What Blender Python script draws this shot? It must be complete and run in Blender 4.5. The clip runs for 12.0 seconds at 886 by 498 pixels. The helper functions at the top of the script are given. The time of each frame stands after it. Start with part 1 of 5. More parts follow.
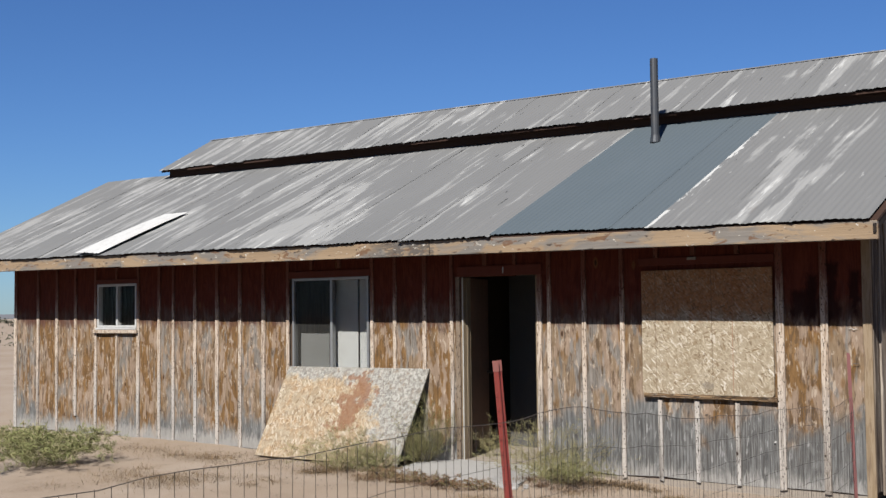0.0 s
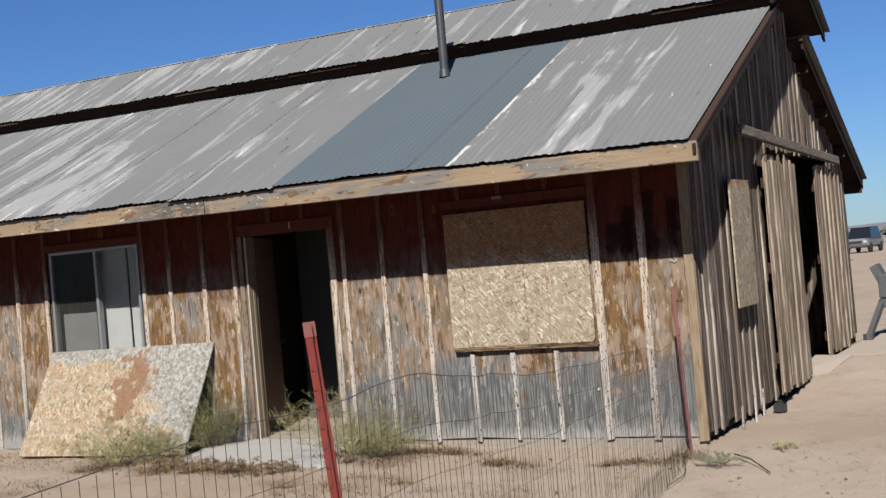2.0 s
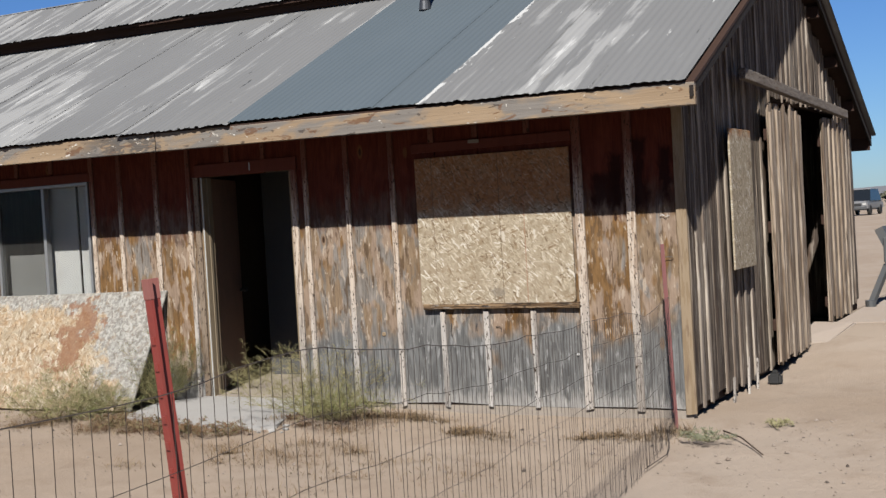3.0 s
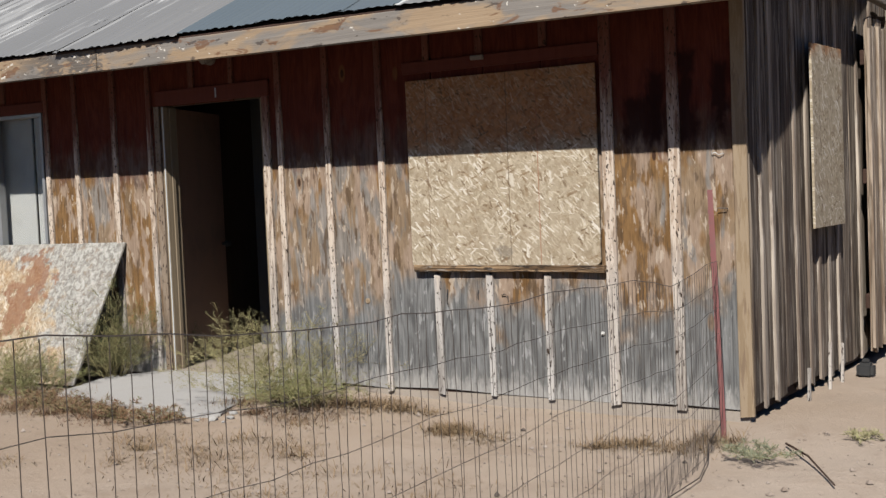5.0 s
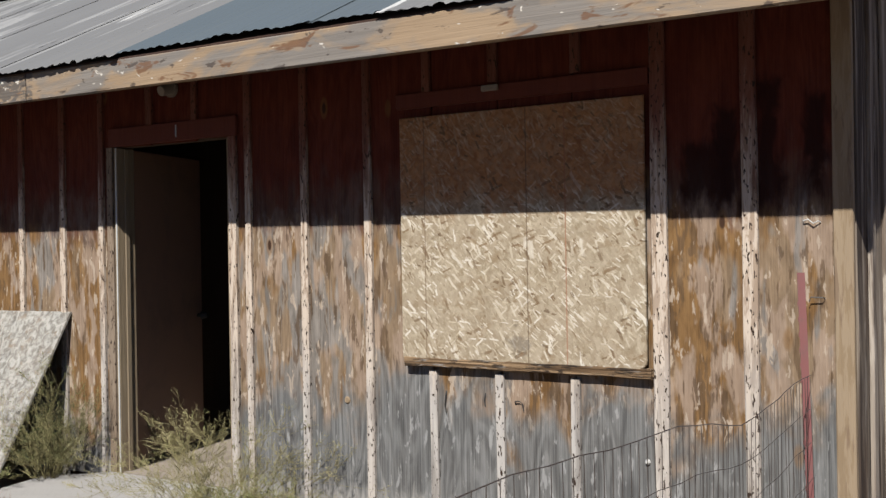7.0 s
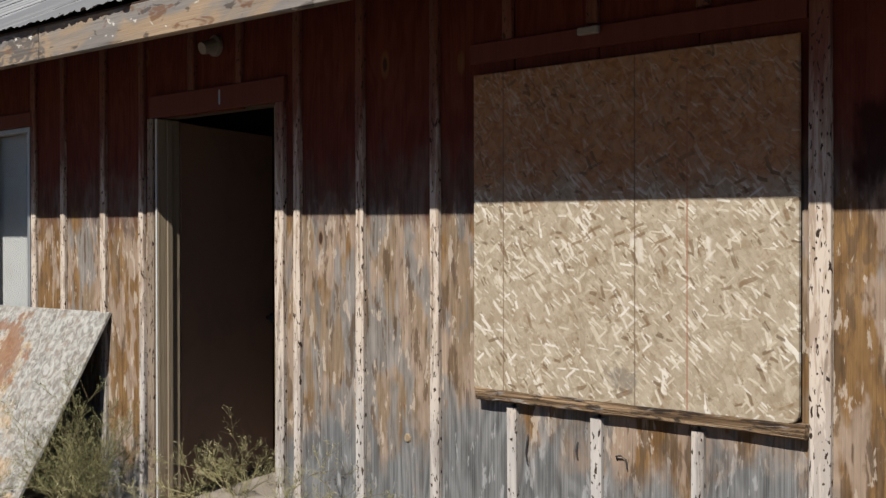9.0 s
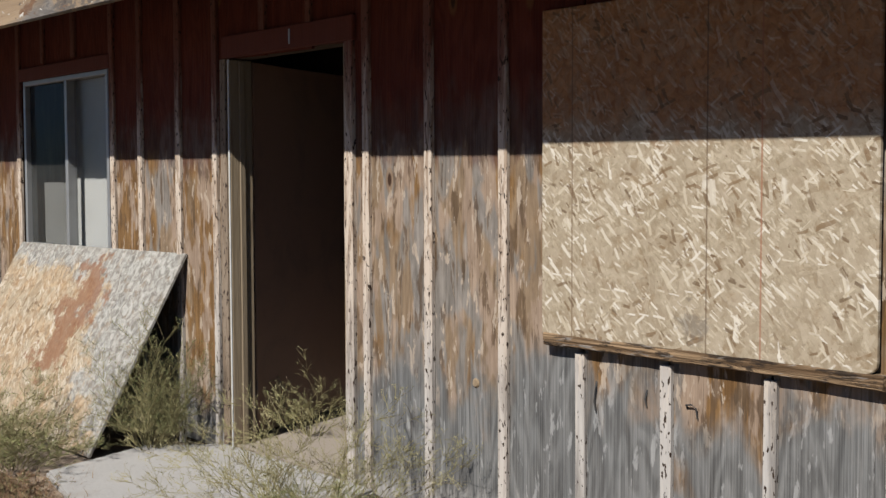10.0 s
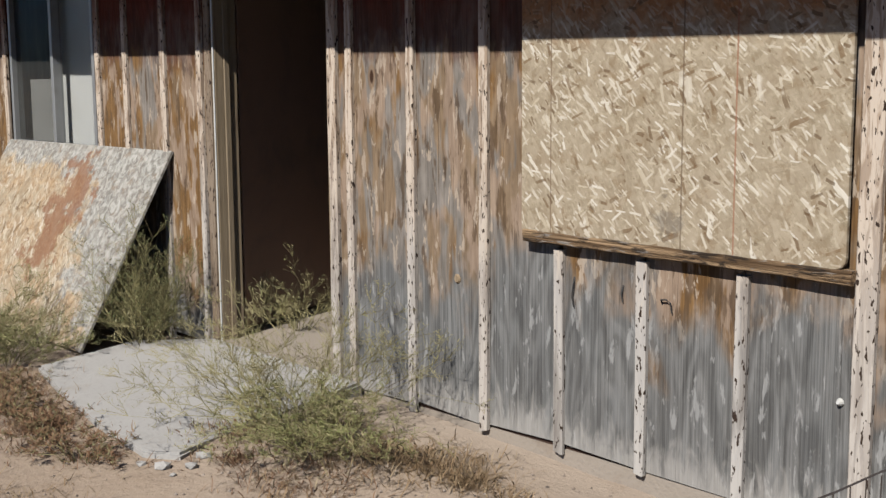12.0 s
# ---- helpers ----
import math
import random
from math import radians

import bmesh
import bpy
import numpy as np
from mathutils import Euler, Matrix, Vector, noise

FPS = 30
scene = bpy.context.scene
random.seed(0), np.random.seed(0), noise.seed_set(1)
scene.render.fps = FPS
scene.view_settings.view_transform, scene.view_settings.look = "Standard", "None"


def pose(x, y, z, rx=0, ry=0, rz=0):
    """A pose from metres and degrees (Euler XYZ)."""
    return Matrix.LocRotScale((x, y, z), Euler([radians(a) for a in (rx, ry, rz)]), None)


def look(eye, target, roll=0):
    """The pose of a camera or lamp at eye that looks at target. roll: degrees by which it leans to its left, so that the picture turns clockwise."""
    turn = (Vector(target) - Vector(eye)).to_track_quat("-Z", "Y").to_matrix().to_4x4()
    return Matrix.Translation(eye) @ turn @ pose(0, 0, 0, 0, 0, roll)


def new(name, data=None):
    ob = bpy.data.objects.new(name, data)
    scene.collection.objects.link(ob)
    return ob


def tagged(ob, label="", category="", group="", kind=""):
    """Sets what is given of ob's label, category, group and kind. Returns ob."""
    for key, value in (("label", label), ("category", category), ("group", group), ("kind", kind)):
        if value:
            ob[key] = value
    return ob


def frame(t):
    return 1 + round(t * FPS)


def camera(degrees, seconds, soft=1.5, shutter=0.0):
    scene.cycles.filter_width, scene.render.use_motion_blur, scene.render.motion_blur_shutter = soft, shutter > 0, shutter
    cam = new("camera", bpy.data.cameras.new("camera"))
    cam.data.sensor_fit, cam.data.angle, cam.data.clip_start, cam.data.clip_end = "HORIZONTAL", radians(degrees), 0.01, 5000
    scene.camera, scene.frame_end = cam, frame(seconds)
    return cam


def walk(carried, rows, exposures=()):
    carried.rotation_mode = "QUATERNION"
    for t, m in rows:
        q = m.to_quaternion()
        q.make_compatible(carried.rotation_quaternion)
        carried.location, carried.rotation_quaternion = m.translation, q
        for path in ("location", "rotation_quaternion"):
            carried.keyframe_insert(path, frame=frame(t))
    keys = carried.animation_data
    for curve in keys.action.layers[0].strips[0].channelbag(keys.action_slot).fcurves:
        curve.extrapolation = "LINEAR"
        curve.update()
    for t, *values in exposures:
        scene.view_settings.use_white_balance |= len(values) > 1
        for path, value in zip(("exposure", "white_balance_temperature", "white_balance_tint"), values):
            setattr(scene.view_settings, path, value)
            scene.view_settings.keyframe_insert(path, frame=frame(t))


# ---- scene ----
cam = camera(40.0, 12.0, soft=1.45)
PATH = [
    (0, (3.487, -10.343, 1.584), (2.228, -8.792, 1.69), -0.6),
    (0.5, (3.243, -10.196, 1.549), (2.146, -8.527, 1.657), -3.0),
    (1, (3.109, -9.896, 1.528), (2.094, -8.175, 1.614), -4.8),
    (1.5, (2.87, -9.651, 1.529), (1.878, -7.915, 1.591), -6.0),
    (2, (2.692, -9.401, 1.525), (1.73, -7.648, 1.554), -4.9),
    (2.5, (2.571, -8.966, 1.506), (1.614, -7.21, 1.489), -3.6),
    (3, (2.445, -8.501, 1.493), (1.482, -6.749, 1.442), -3.3),
    (5, (2.046, -6.389, 1.295), (0.938, -4.727, 1.194), -2.4),
    (5.5, (1.89, -6.033, 1.291), (0.765, -4.382, 1.193), -3.2),
    (6, (1.689, -5.584, 1.319), (0.519, -3.963, 1.27), -2.4),
    (6.5, (1.533, -5.136, 1.328), (0.346, -3.526, 1.319), -1.4),
    (8.5, (0.744, -3.558, 1.331), (-0.585, -2.065, 1.339), 0.0),
    (9, (0.706, -3.358, 1.357), (-0.703, -1.938, 1.343), -0.1),
    (9.5, (0.695, -3.256, 1.359), (-0.769, -1.894, 1.312), -0.2),
    (10, (0.698, -3.212, 1.363), (-0.814, -1.907, 1.251), -0.2),
    (10.5, (0.675, -3.103, 1.366), (-0.88, -1.861, 1.177), -0.4),
    (11, (0.671, -3.048, 1.369), (-0.909, -1.849, 1.108), -0.9),
    (11.5, (0.687, -3.069, 1.367), (-0.888, -1.871, 1.079), -0.9),
    (12, (0.768, -3.19, 1.378), (-0.728, -1.894, 1.093), -0.4),
]
walk(cam, [(t, look(eye, target, roll)) for t, eye, target, roll in PATH], [(0, 1.41), (6.5, 1.41), (10, 1.31), (12, 1.3)])

# ---- light ----
SUN_WAY = Vector((-0.35, 1.0, -0.99)).normalized()
world = bpy.data.worlds.new("sky")
scene.world = world
world.use_nodes = True
wt = world.node_tree
sky = wt.nodes.new("ShaderNodeTexSky")
sky.sky_type = "NISHITA"
sky.sun_disc = False
sky.sun_elevation = math.asin(-SUN_WAY.z)
sky.sun_rotation = math.atan2(-SUN_WAY.x, -SUN_WAY.y)
sky.altitude = 300
sky.air_density = 1.0
sky.dust_density = 0.15
sky.ozone_density = 3.5
wt.nodes["Background"].inputs["Strength"].default_value = 0.0262
deep = wt.nodes.new("ShaderNodeHueSaturation")
deep.inputs["Saturation"].default_value = 1.05
clean = wt.nodes.new("ShaderNodeVectorMath")
clean.operation = "MULTIPLY"
clean.inputs[1].default_value = (0.62, 0.88, 1.3)
wt.links.new(sky.outputs[0], deep.inputs["Color"])
wt.links.new(deep.outputs[0], clean.inputs[0])
wt.links.new(clean.outputs[0], wt.nodes["Background"].inputs[0])
sun = new("sun", bpy.data.lights.new("sun", "SUN"))
sun.data.energy = 5.0
sun.data.angle = radians(0.55)
sun.data.color = (1.0, 0.965, 0.91)
sun.matrix_world = look((6, -20, 20), Vector((6, -20, 20)) + SUN_WAY)


# ---- materials ----
class Nodes:
    """A material's node tree with short ways to add nodes."""

    def __init__(self, name, rough=0.8, spec=0.3):
        self.mat = bpy.data.materials.new(name)
        self.mat.use_nodes = True
        self.t = self.mat.node_tree
        self.b = self.t.nodes["Principled BSDF"]
        self.b.inputs["Roughness"].default_value = rough
        self.b.inputs["Specular IOR Level"].default_value = spec

    def put(self, socket, v):
        if isinstance(v, bpy.types.NodeSocket):
            self.t.links.new(v, socket)
        elif isinstance(v, tuple) and len(v) == 3 and socket.type == "RGBA":
            socket.default_value = (*(c * 0.33 for c in v), 1)
        else:
            socket.default_value = v

    def node(self, kind, **ins):
        n = self.t.nodes.new(kind)
        for k, v in ins.items():
            self.put(n.inputs[k.replace("_", " ")], v)
        return n

    def pos(self):
        return self.node("ShaderNodeNewGeometry").outputs["Position"]

    def local(self):
        return self.node("ShaderNodeTexCoord").outputs["Object"]

    def rand(self):
        return self.node("ShaderNodeObjectInfo").outputs["Random"]

    def math(self, op, a, b=0.0, c=0.0):
        n = self.t.nodes.new("ShaderNodeMath")
        n.operation = op
        for s, v in zip(n.inputs, (a, b, c)):
            self.put(s, v)
        return n.outputs[0]

    def vec(self, op, a, b):
        n = self.t.nodes.new("ShaderNodeVectorMath")
        n.operation = op
        self.put(n.inputs[0], a)
        self.put(n.inputs[1], b)
        return n.outputs[0]

    def turned(self, v, angle, scale, axis="X"):
        n = self.node("ShaderNodeMapping", Vector=v)
        n.inputs["Rotation"].default_value = tuple(angle if a == axis else 0 for a in "XYZ")
        return self.vec("MULTIPLY", n.outputs[0], scale)

    def noise(self, v, scale=(1, 1, 1), detail=4.0, rough=0.55, warp=0.0, shift=None):
        v = self.vec("MULTIPLY", v, scale)
        if shift is not None:
            v = self.vec("ADD", v, shift)
        n = self.node("ShaderNodeTexNoise", Vector=v, Scale=1.0, Detail=detail, Roughness=rough, Distortion=warp)
        return n.outputs["Fac"]

    def cells(self, v, scale, feature="F1", square=False):
        n = self.node("ShaderNodeTexVoronoi", Vector=self.vec("MULTIPLY", v, scale), Scale=1.0)
        n.feature = feature
        if square:
            n.distance = "CHEBYCHEV"
        return n

    def figure(self, v, scale, turns, shift):
        """Wood figure: the contour lines of a long soft noise, as flat-sawn boards show."""
        n = self.noise(v, scale, 2.0, 0.45, 0.3, shift)
        return self.math("MULTIPLY_ADD", self.math("SINE", self.math("MULTIPLY", n, turns)), 0.5, 0.5)

    def step(self, v, lo, hi):
        n = self.node("ShaderNodeMapRange")
        n.interpolation_type = "SMOOTHSTEP"
        self.put(n.inputs["Value"], v)
        self.put(n.inputs["From Min"], lo)
        self.put(n.inputs["From Max"], hi)
        return n.outputs["Result"]

    def mix(self, f, a, b, kind="MIX"):
        n = self.t.nodes.new("ShaderNodeMix")
        n.data_type = "RGBA"
        n.blend_type = kind
        self.put(n.inputs[0], f)
        self.put(n.inputs[6], a)
        self.put(n.inputs[7], b)
        return n.outputs[2]

    def done(self, colour, height=None, depth=0.004, strength=0.6, rough=None):
        self.put(self.b.inputs["Base Color"], colour)
        if rough is not None:
            self.put(self.b.inputs["Roughness"], rough)
        if height is not None:
            n = self.node("ShaderNodeBump", Height=height, Strength=strength, Distance=depth)
            self.put(self.b.inputs["Normal"], n.outputs[0])
        return self.mat


def grain_pair(m, p, along, fine=70.0, coarse=14.0):
    """Fine and coarse grain that runs along an axis, shifted from board to board."""
    r = m.math("MULTIPLY", m.rand(), 60.0)
    sc = lambda s, k: tuple(k if n == along else s for n in range(3))
    a = m.noise(p, sc(fine, 1.6), 5, 0.6, 0.4, r)
    b = m.noise(p, sc(coarse, 0.9), 4, 0.55, 1.2, r)
    return a, b, r


def board_wood(name, stained=False):
    """Upright siding: silver-grey and bare low down, patches of brown, pink and grey above, red stain with painted
    shade under the eave.
    """
    m = Nodes(name, 0.9, 0.1)
    p = m.pos()
    a, b, r = grain_pair(m, p, 2, 90, 16)
    X = m.node("ShaderNodeSeparateXYZ", Vector=p).outputs["X"]
    z = m.node("ShaderNodeSeparateXYZ", Vector=p).outputs["Z"]
    q = m.vec("ADD", p, r)
    add = lambda k: m.math("ADD", r, k)
    signed = lambda v, k: m.math("MULTIPLY", m.math("SUBTRACT", v, 0.5), k)
    figure = m.figure(p, (5.2, 5.2, 0.9), 85.0, r)
    lines = m.noise(p, (150, 150, 1.5), 4, 0.62, 0.35, add(13.0))
    fine = m.noise(p, (260, 260, 5.0), 4, 0.65, 0.2, r)
    # light and dark of the grain, used by every hue
    tone = m.math("MULTIPLY_ADD", m.step(lines, 0.32, 0.68), 0.26, m.math("MULTIPLY", m.step(figure, 0.15, 0.9), 0.2))
    tone = m.math("ADD", tone, m.math("MULTIPLY", m.step(fine, 0.3, 0.7), 0.16))
    tone = m.math("ADD", tone, m.math("MULTIPLY", m.step(m.noise(p, (20, 20, 6.0), 5, 0.62, 0.3, add(41.0)), 0.33, 0.67), 0.4))
    # hues in long soft-edged patches
    wide = m.noise(p, (8.0, 8.0, 3.0), 2.5, 0.45, 0.35, add(3.0))
    long_ = m.noise(p, (10, 10, 3.4), 2.5, 0.5, 0.4, add(17.0))
    small = m.noise(p, (34, 34, 15), 3, 0.55, 0.3, add(29.0))
    orange = m.mix(tone, (0.13, 0.066, 0.024), (0.37, 0.215, 0.09))
    tan = m.mix(tone, (0.19, 0.13, 0.08), (0.42, 0.3, 0.195))
    pink = m.mix(tone, (0.3, 0.21, 0.15), (0.53, 0.4, 0.3))
    ash = m.mix(tone, (0.15, 0.14, 0.13), (0.4, 0.375, 0.345))
    kind = m.math("FRACT", m.math("MULTIPLY", m.rand(), 7.3))
    colour = m.mix(m.step(m.math("ADD", m.math("ADD", wide, signed(small, 0.16)), signed(kind, 0.24)), 0.41, 0.55), tan, orange)
    colour = m.mix(m.math("MULTIPLY", m.step(m.math("ADD", long_, signed(small, 0.22)), 0.5, 0.57), 0.9), colour, pink)
    colour = m.mix(m.math("MULTIPLY", m.step(m.math("ADD", m.noise(p, (9, 9, 2.6), 3, 0.5, 0.4, add(61.0)), signed(kind, -0.18)), 0.56, 0.64), 0.8), colour, ash)
    dusk = m.noise(p, (24, 24, 5.0), 4, 0.6, 0.3, add(31.0))
    colour = m.mix(m.math("MULTIPLY", m.step(dusk, 0.54, 0.61), 0.75), colour, m.mix(tone, (0.07, 0.042, 0.022), (0.2, 0.125, 0.07)))
    scar = m.noise(p, (26, 26, 8.0), 5, 0.62, 0.3, add(71.0))
    colour = m.mix(m.math("MULTIPLY", m.step(scar, 0.58, 0.62), 0.8), colour, m.mix(tone, (0.48, 0.38, 0.29), (0.7, 0.58, 0.46)))
    # silver wood low down, with its fine pale lines
    silver = m.math("MULTIPLY_ADD", m.step(lines, 0.36, 0.64), 0.44, m.math("MULTIPLY", m.step(figure, 0.1, 0.9), 0.3))
    silver = m.math("ADD", silver, m.math("MULTIPLY", m.step(m.noise(p, (10, 10, 2.4), 4, 0.6, 0.9, add(47.0)), 0.35, 0.65), 0.32))
    grey = m.mix(silver, (0.088, 0.089, 0.088), (0.305, 0.306, 0.3))
    grey = m.mix(m.math("MULTIPLY", m.step(m.noise(p, (9, 9, 3.0), 3, 0.55, 0.4, add(83.0)), 0.5, 0.64), 0.6), grey, m.mix(silver, (0.085, 0.085, 0.084), (0.23, 0.23, 0.228)))
    chalk = m.math("MULTIPLY", m.step(m.noise(p, (26, 26, 7.0), 5, 0.62, 0.3, add(91.0)), 0.59, 0.65), 0.6)
    grey = m.mix(chalk, grey, (0.52, 0.52, 0.51))
    edge = m.math("ADD", m.math("MULTIPLY_ADD", m.step(X, -7.4, -5.5), 0.24, -0.14), m.math("MULTIPLY", m.step(X, -2.75, -2.5), 0.2))
    low = m.math("ADD", z, m.math("ADD", signed(m.noise(p, (6, 6, 3.2), 4, 0.55, 0.3, add(23.0)), 0.95), signed(kind, 0.3)))
    bare = m.step(m.math("SUBTRACT", low, edge), 0.42, 0.16)
    colour = m.mix(m.math("MULTIPLY", bare, 0.96), colour, grey)
    # dusty white foot
    foot = m.math("ADD", z, signed(m.noise(p, (26, 26, 8), 5, 0.62, 0.8, r), 0.4))
    colour = m.mix(m.math("MULTIPLY", m.step(foot, 0.17, 0.0), 0.55), colour, (0.62, 0.585, 0.54))
    # red stain, dull purple-brown margin below; the eave's shade is painted into both
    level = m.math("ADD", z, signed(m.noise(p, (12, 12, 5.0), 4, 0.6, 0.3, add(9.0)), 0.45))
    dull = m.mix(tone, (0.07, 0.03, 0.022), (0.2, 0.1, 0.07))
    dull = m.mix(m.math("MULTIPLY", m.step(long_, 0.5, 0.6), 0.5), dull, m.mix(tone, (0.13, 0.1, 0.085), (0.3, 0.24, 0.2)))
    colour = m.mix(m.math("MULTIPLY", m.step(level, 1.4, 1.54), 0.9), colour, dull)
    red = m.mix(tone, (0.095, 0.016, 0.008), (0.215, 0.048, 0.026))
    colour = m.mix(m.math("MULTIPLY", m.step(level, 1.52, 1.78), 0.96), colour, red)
    knot = m.cells(q, (4.2, 4.2, 1.9)).outputs["Distance"]
    colour = m.mix(m.math("MULTIPLY", m.step(knot, 0.13, 0.08), 0.5), colour, (0.3, 0.16, 0.06))
    colour = m.mix(m.step(knot, 0.07, 0.04), colour, (0.07, 0.035, 0.02))
    if stained:
        drip = m.math("SUBTRACT", m.noise(p, (11, 11, 5), 4, 0.6, 0.5, (3.3, 3.3, 3.3)), 0.5)
        for x, half, top in ((-0.83, 0.1, 1.74), (-0.73, 0.035, 1.88), (-0.55, 0.045, 1.98), (-0.36, 0.03, 1.9)):
            d = m.math("SUBTRACT", m.math("ABSOLUTE", m.math("SUBTRACT", X, x)), half)
            over = m.math("MULTIPLY", m.math("SUBTRACT", z, top), 0.8)
            under = m.math("MULTIPLY", m.math("SUBTRACT", 1.52, z), 0.4)
            d = m.math("MAXIMUM", d, m.math("MAXIMUM", over, under))
            d = m.math("ADD", d, m.math("MULTIPLY", drip, 0.15))
            colour = m.mix(m.math("MULTIPLY", m.step(d, 0.03, -0.02), 0.88), colour, (0.03, 0.006, 0.004))
    colour = m.mix(m.math("MULTIPLY", m.step(a, 0.36, 0.27), 0.6), colour, (0.05, 0.034, 0.024))
    crack = m.noise(p, (60, 60, 1.0), 3, 0.6, 0.2, add(53.0))
    colour = m.mix(m.math("MULTIPLY", m.step(crack, 0.28, 0.25), 0.8), colour, (0.03, 0.024, 0.02))
    return m.done(colour, m.math("ADD", m.math("ADD", a, lines), m.math("MULTIPLY", figure, 0.4)), 0.005, 0.7)


def pale_wood(name, light, dark, along=2, peel=(0.72, 0.62, 0.52), spots=True, amount=0.6, stain=False):
    """Bare or once painted trim: battens, fascia, jambs."""
    m = Nodes(name, 0.85, 0.15)
    p = m.pos()
    a, b, r = grain_pair(m, p, along, 60, 10)
    colour = m.mix(b, dark, light)
    colour = m.mix(m.math("MULTIPLY", m.rand(), 0.25), colour, (0.3, 0.25, 0.21))
    sc = tuple(5.0 if n == along else 40.0 for n in range(3))
    fleck = m.noise(p, sc, 5, 0.65, 0.6, r)
    colour = m.mix(m.math("MULTIPLY", m.step(fleck, 0.44, 0.54), amount), colour, peel)
    bare = m.noise(p, tuple(3.0 if n == along else 30.0 for n in range(3)), 5, 0.65, 0.4, m.math("ADD", r, 7.0))
    colour = m.mix(m.math("MULTIPLY", m.step(bare, 0.57, 0.64), 0.7), colour, (0.25, 0.17, 0.115))
    if stain:
        z = m.node("ShaderNodeSeparateXYZ", Vector=p).outputs["Z"]
        grey = m.math("ADD", z, m.math("MULTIPLY", m.math("SUBTRACT", fleck, 0.5), 1.2))
        colour = m.mix(m.math("MULTIPLY", m.step(grey, 1.1, 0.45), m.math("MULTIPLY_ADD", m.rand(), 0.5, 0.4)), colour, m.mix(m.step(b, 0.35, 0.6), (0.24, 0.23, 0.22), (0.64, 0.62, 0.59)))
        # Red-brown top: leftover stain plus the eave's shade painted into the colour.
        shade_level = m.math("ADD", z, m.math("MULTIPLY", m.math("SUBTRACT", bare, 0.5), 0.9))
        colour = m.mix(m.math("MULTIPLY", m.step(shade_level, 1.5, 1.95), 0.92), colour, m.mix(b, (0.12, 0.028, 0.016), (0.27, 0.075, 0.045)))
    if spots:
        sc = tuple(32.0 if n == along else 85.0 for n in range(3))
        hole = m.noise(p, sc, 2, 0.5, 0.3, r)
        colour = m.mix(m.step(hole, 0.615, 0.645), colour, (0.05, 0.03, 0.02))
    colour = m.mix(m.math("MULTIPLY", m.step(a, 0.34, 0.24), 0.8), colour, (0.07, 0.05, 0.035))
    return m.done(colour, m.math("ADD", a, fleck), 0.004, 0.6)


def fascia_wood():
    m = Nodes("fascia_wood", 0.8, 0.25)
    p = m.pos()
    a, b, r = grain_pair(m, p, 0, 60, 9)
    colour = m.mix(b, (0.28, 0.188, 0.11), (0.54, 0.395, 0.255))
    worn = m.noise(p, (1.6, 5, 5), 4, 0.6, 0.5, r)
    colour = m.mix(m.step(worn, 0.42, 0.56), colour, m.mix(a, (0.14, 0.125, 0.11), (0.38, 0.34, 0.3)))
    rust = m.noise(p, (4.5, 9, 14), 3, 0.6, 0.8, r)
    colour = m.mix(m.math("MULTIPLY", m.step(rust, 0.6, 0.66), 0.8), colour, (0.19, 0.085, 0.035))
    X = m.node("ShaderNodeSeparateXYZ", Vector=p).outputs["X"]
    rot = m.math("MULTIPLY", m.step(X, -5.6, -5.0), m.step(X, -4.44, -4.46))
    rot = m.math("MULTIPLY", rot, m.step(m.noise(p, (9, 20, 30), 5, 0.7, 0.6, r), 0.4, 0.5))
    colour = m.mix(m.math("MULTIPLY", rot, 0.85), colour, m.mix(a, (0.04, 0.035, 0.03), (0.2, 0.18, 0.165)))
    dents = m.noise(p, (7, 14, 20), 4, 0.6, 0.6, m.math("ADD", r, 3.0))
    colour = m.mix(m.math("MULTIPLY", m.step(dents, 0.62, 0.67), 0.8), colour, (0.07, 0.05, 0.04))
    chip = m.noise(p, (13, 20, 26), 3, 0.55, 0.4, r)
    colour = m.mix(m.step(chip, 0.67, 0.7), colour, (0.75, 0.7, 0.62))
    colour = m.mix(m.step(a, 0.36, 0.24), colour, (0.09, 0.06, 0.04))
    return m.done(colour, m.math("ADD", a, b), 0.005, 0.6)


def gable_wood(name, light=(0.56, 0.48, 0.4), dark=(0.17, 0.13, 0.1), vary=0.5):
    m = Nodes(name, 0.88, 0.12)
    p = m.pos()
    a, b, r = grain_pair(m, p, 2, 80, 16)
    colour = m.mix(m.step(b, 0.36, 0.72), dark, light)
    colour = m.mix(m.math("MULTIPLY", m.rand(), vary), colour, (0.13, 0.105, 0.09))
    pale = m.noise(p, (30, 30, 2.0), 5, 0.65, 0.5, r)
    colour = m.mix(m.math("MULTIPLY", m.step(pale, 0.54, 0.64), 0.65), colour, m.mix(0.5, light, (0.66, 0.6, 0.53)))
    sepia = m.noise(p, (9, 9, 1.2), 5, 0.65, 0.5, m.math("ADD", r, 3.0))
    colour = m.mix(m.math("MULTIPLY", m.step(sepia, 0.52, 0.66), 0.6), colour, (0.13, 0.075, 0.045))
    colour = m.mix(m.step(a, 0.38, 0.27), colour, (0.035, 0.025, 0.018))
    return m.done(colour, m.math("ADD", a, b), 0.006, 0.7)


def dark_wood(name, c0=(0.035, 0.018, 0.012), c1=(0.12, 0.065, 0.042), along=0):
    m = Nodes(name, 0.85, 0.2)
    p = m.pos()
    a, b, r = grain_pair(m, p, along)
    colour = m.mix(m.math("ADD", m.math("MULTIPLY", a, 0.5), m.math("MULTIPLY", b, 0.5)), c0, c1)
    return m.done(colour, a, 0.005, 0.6)


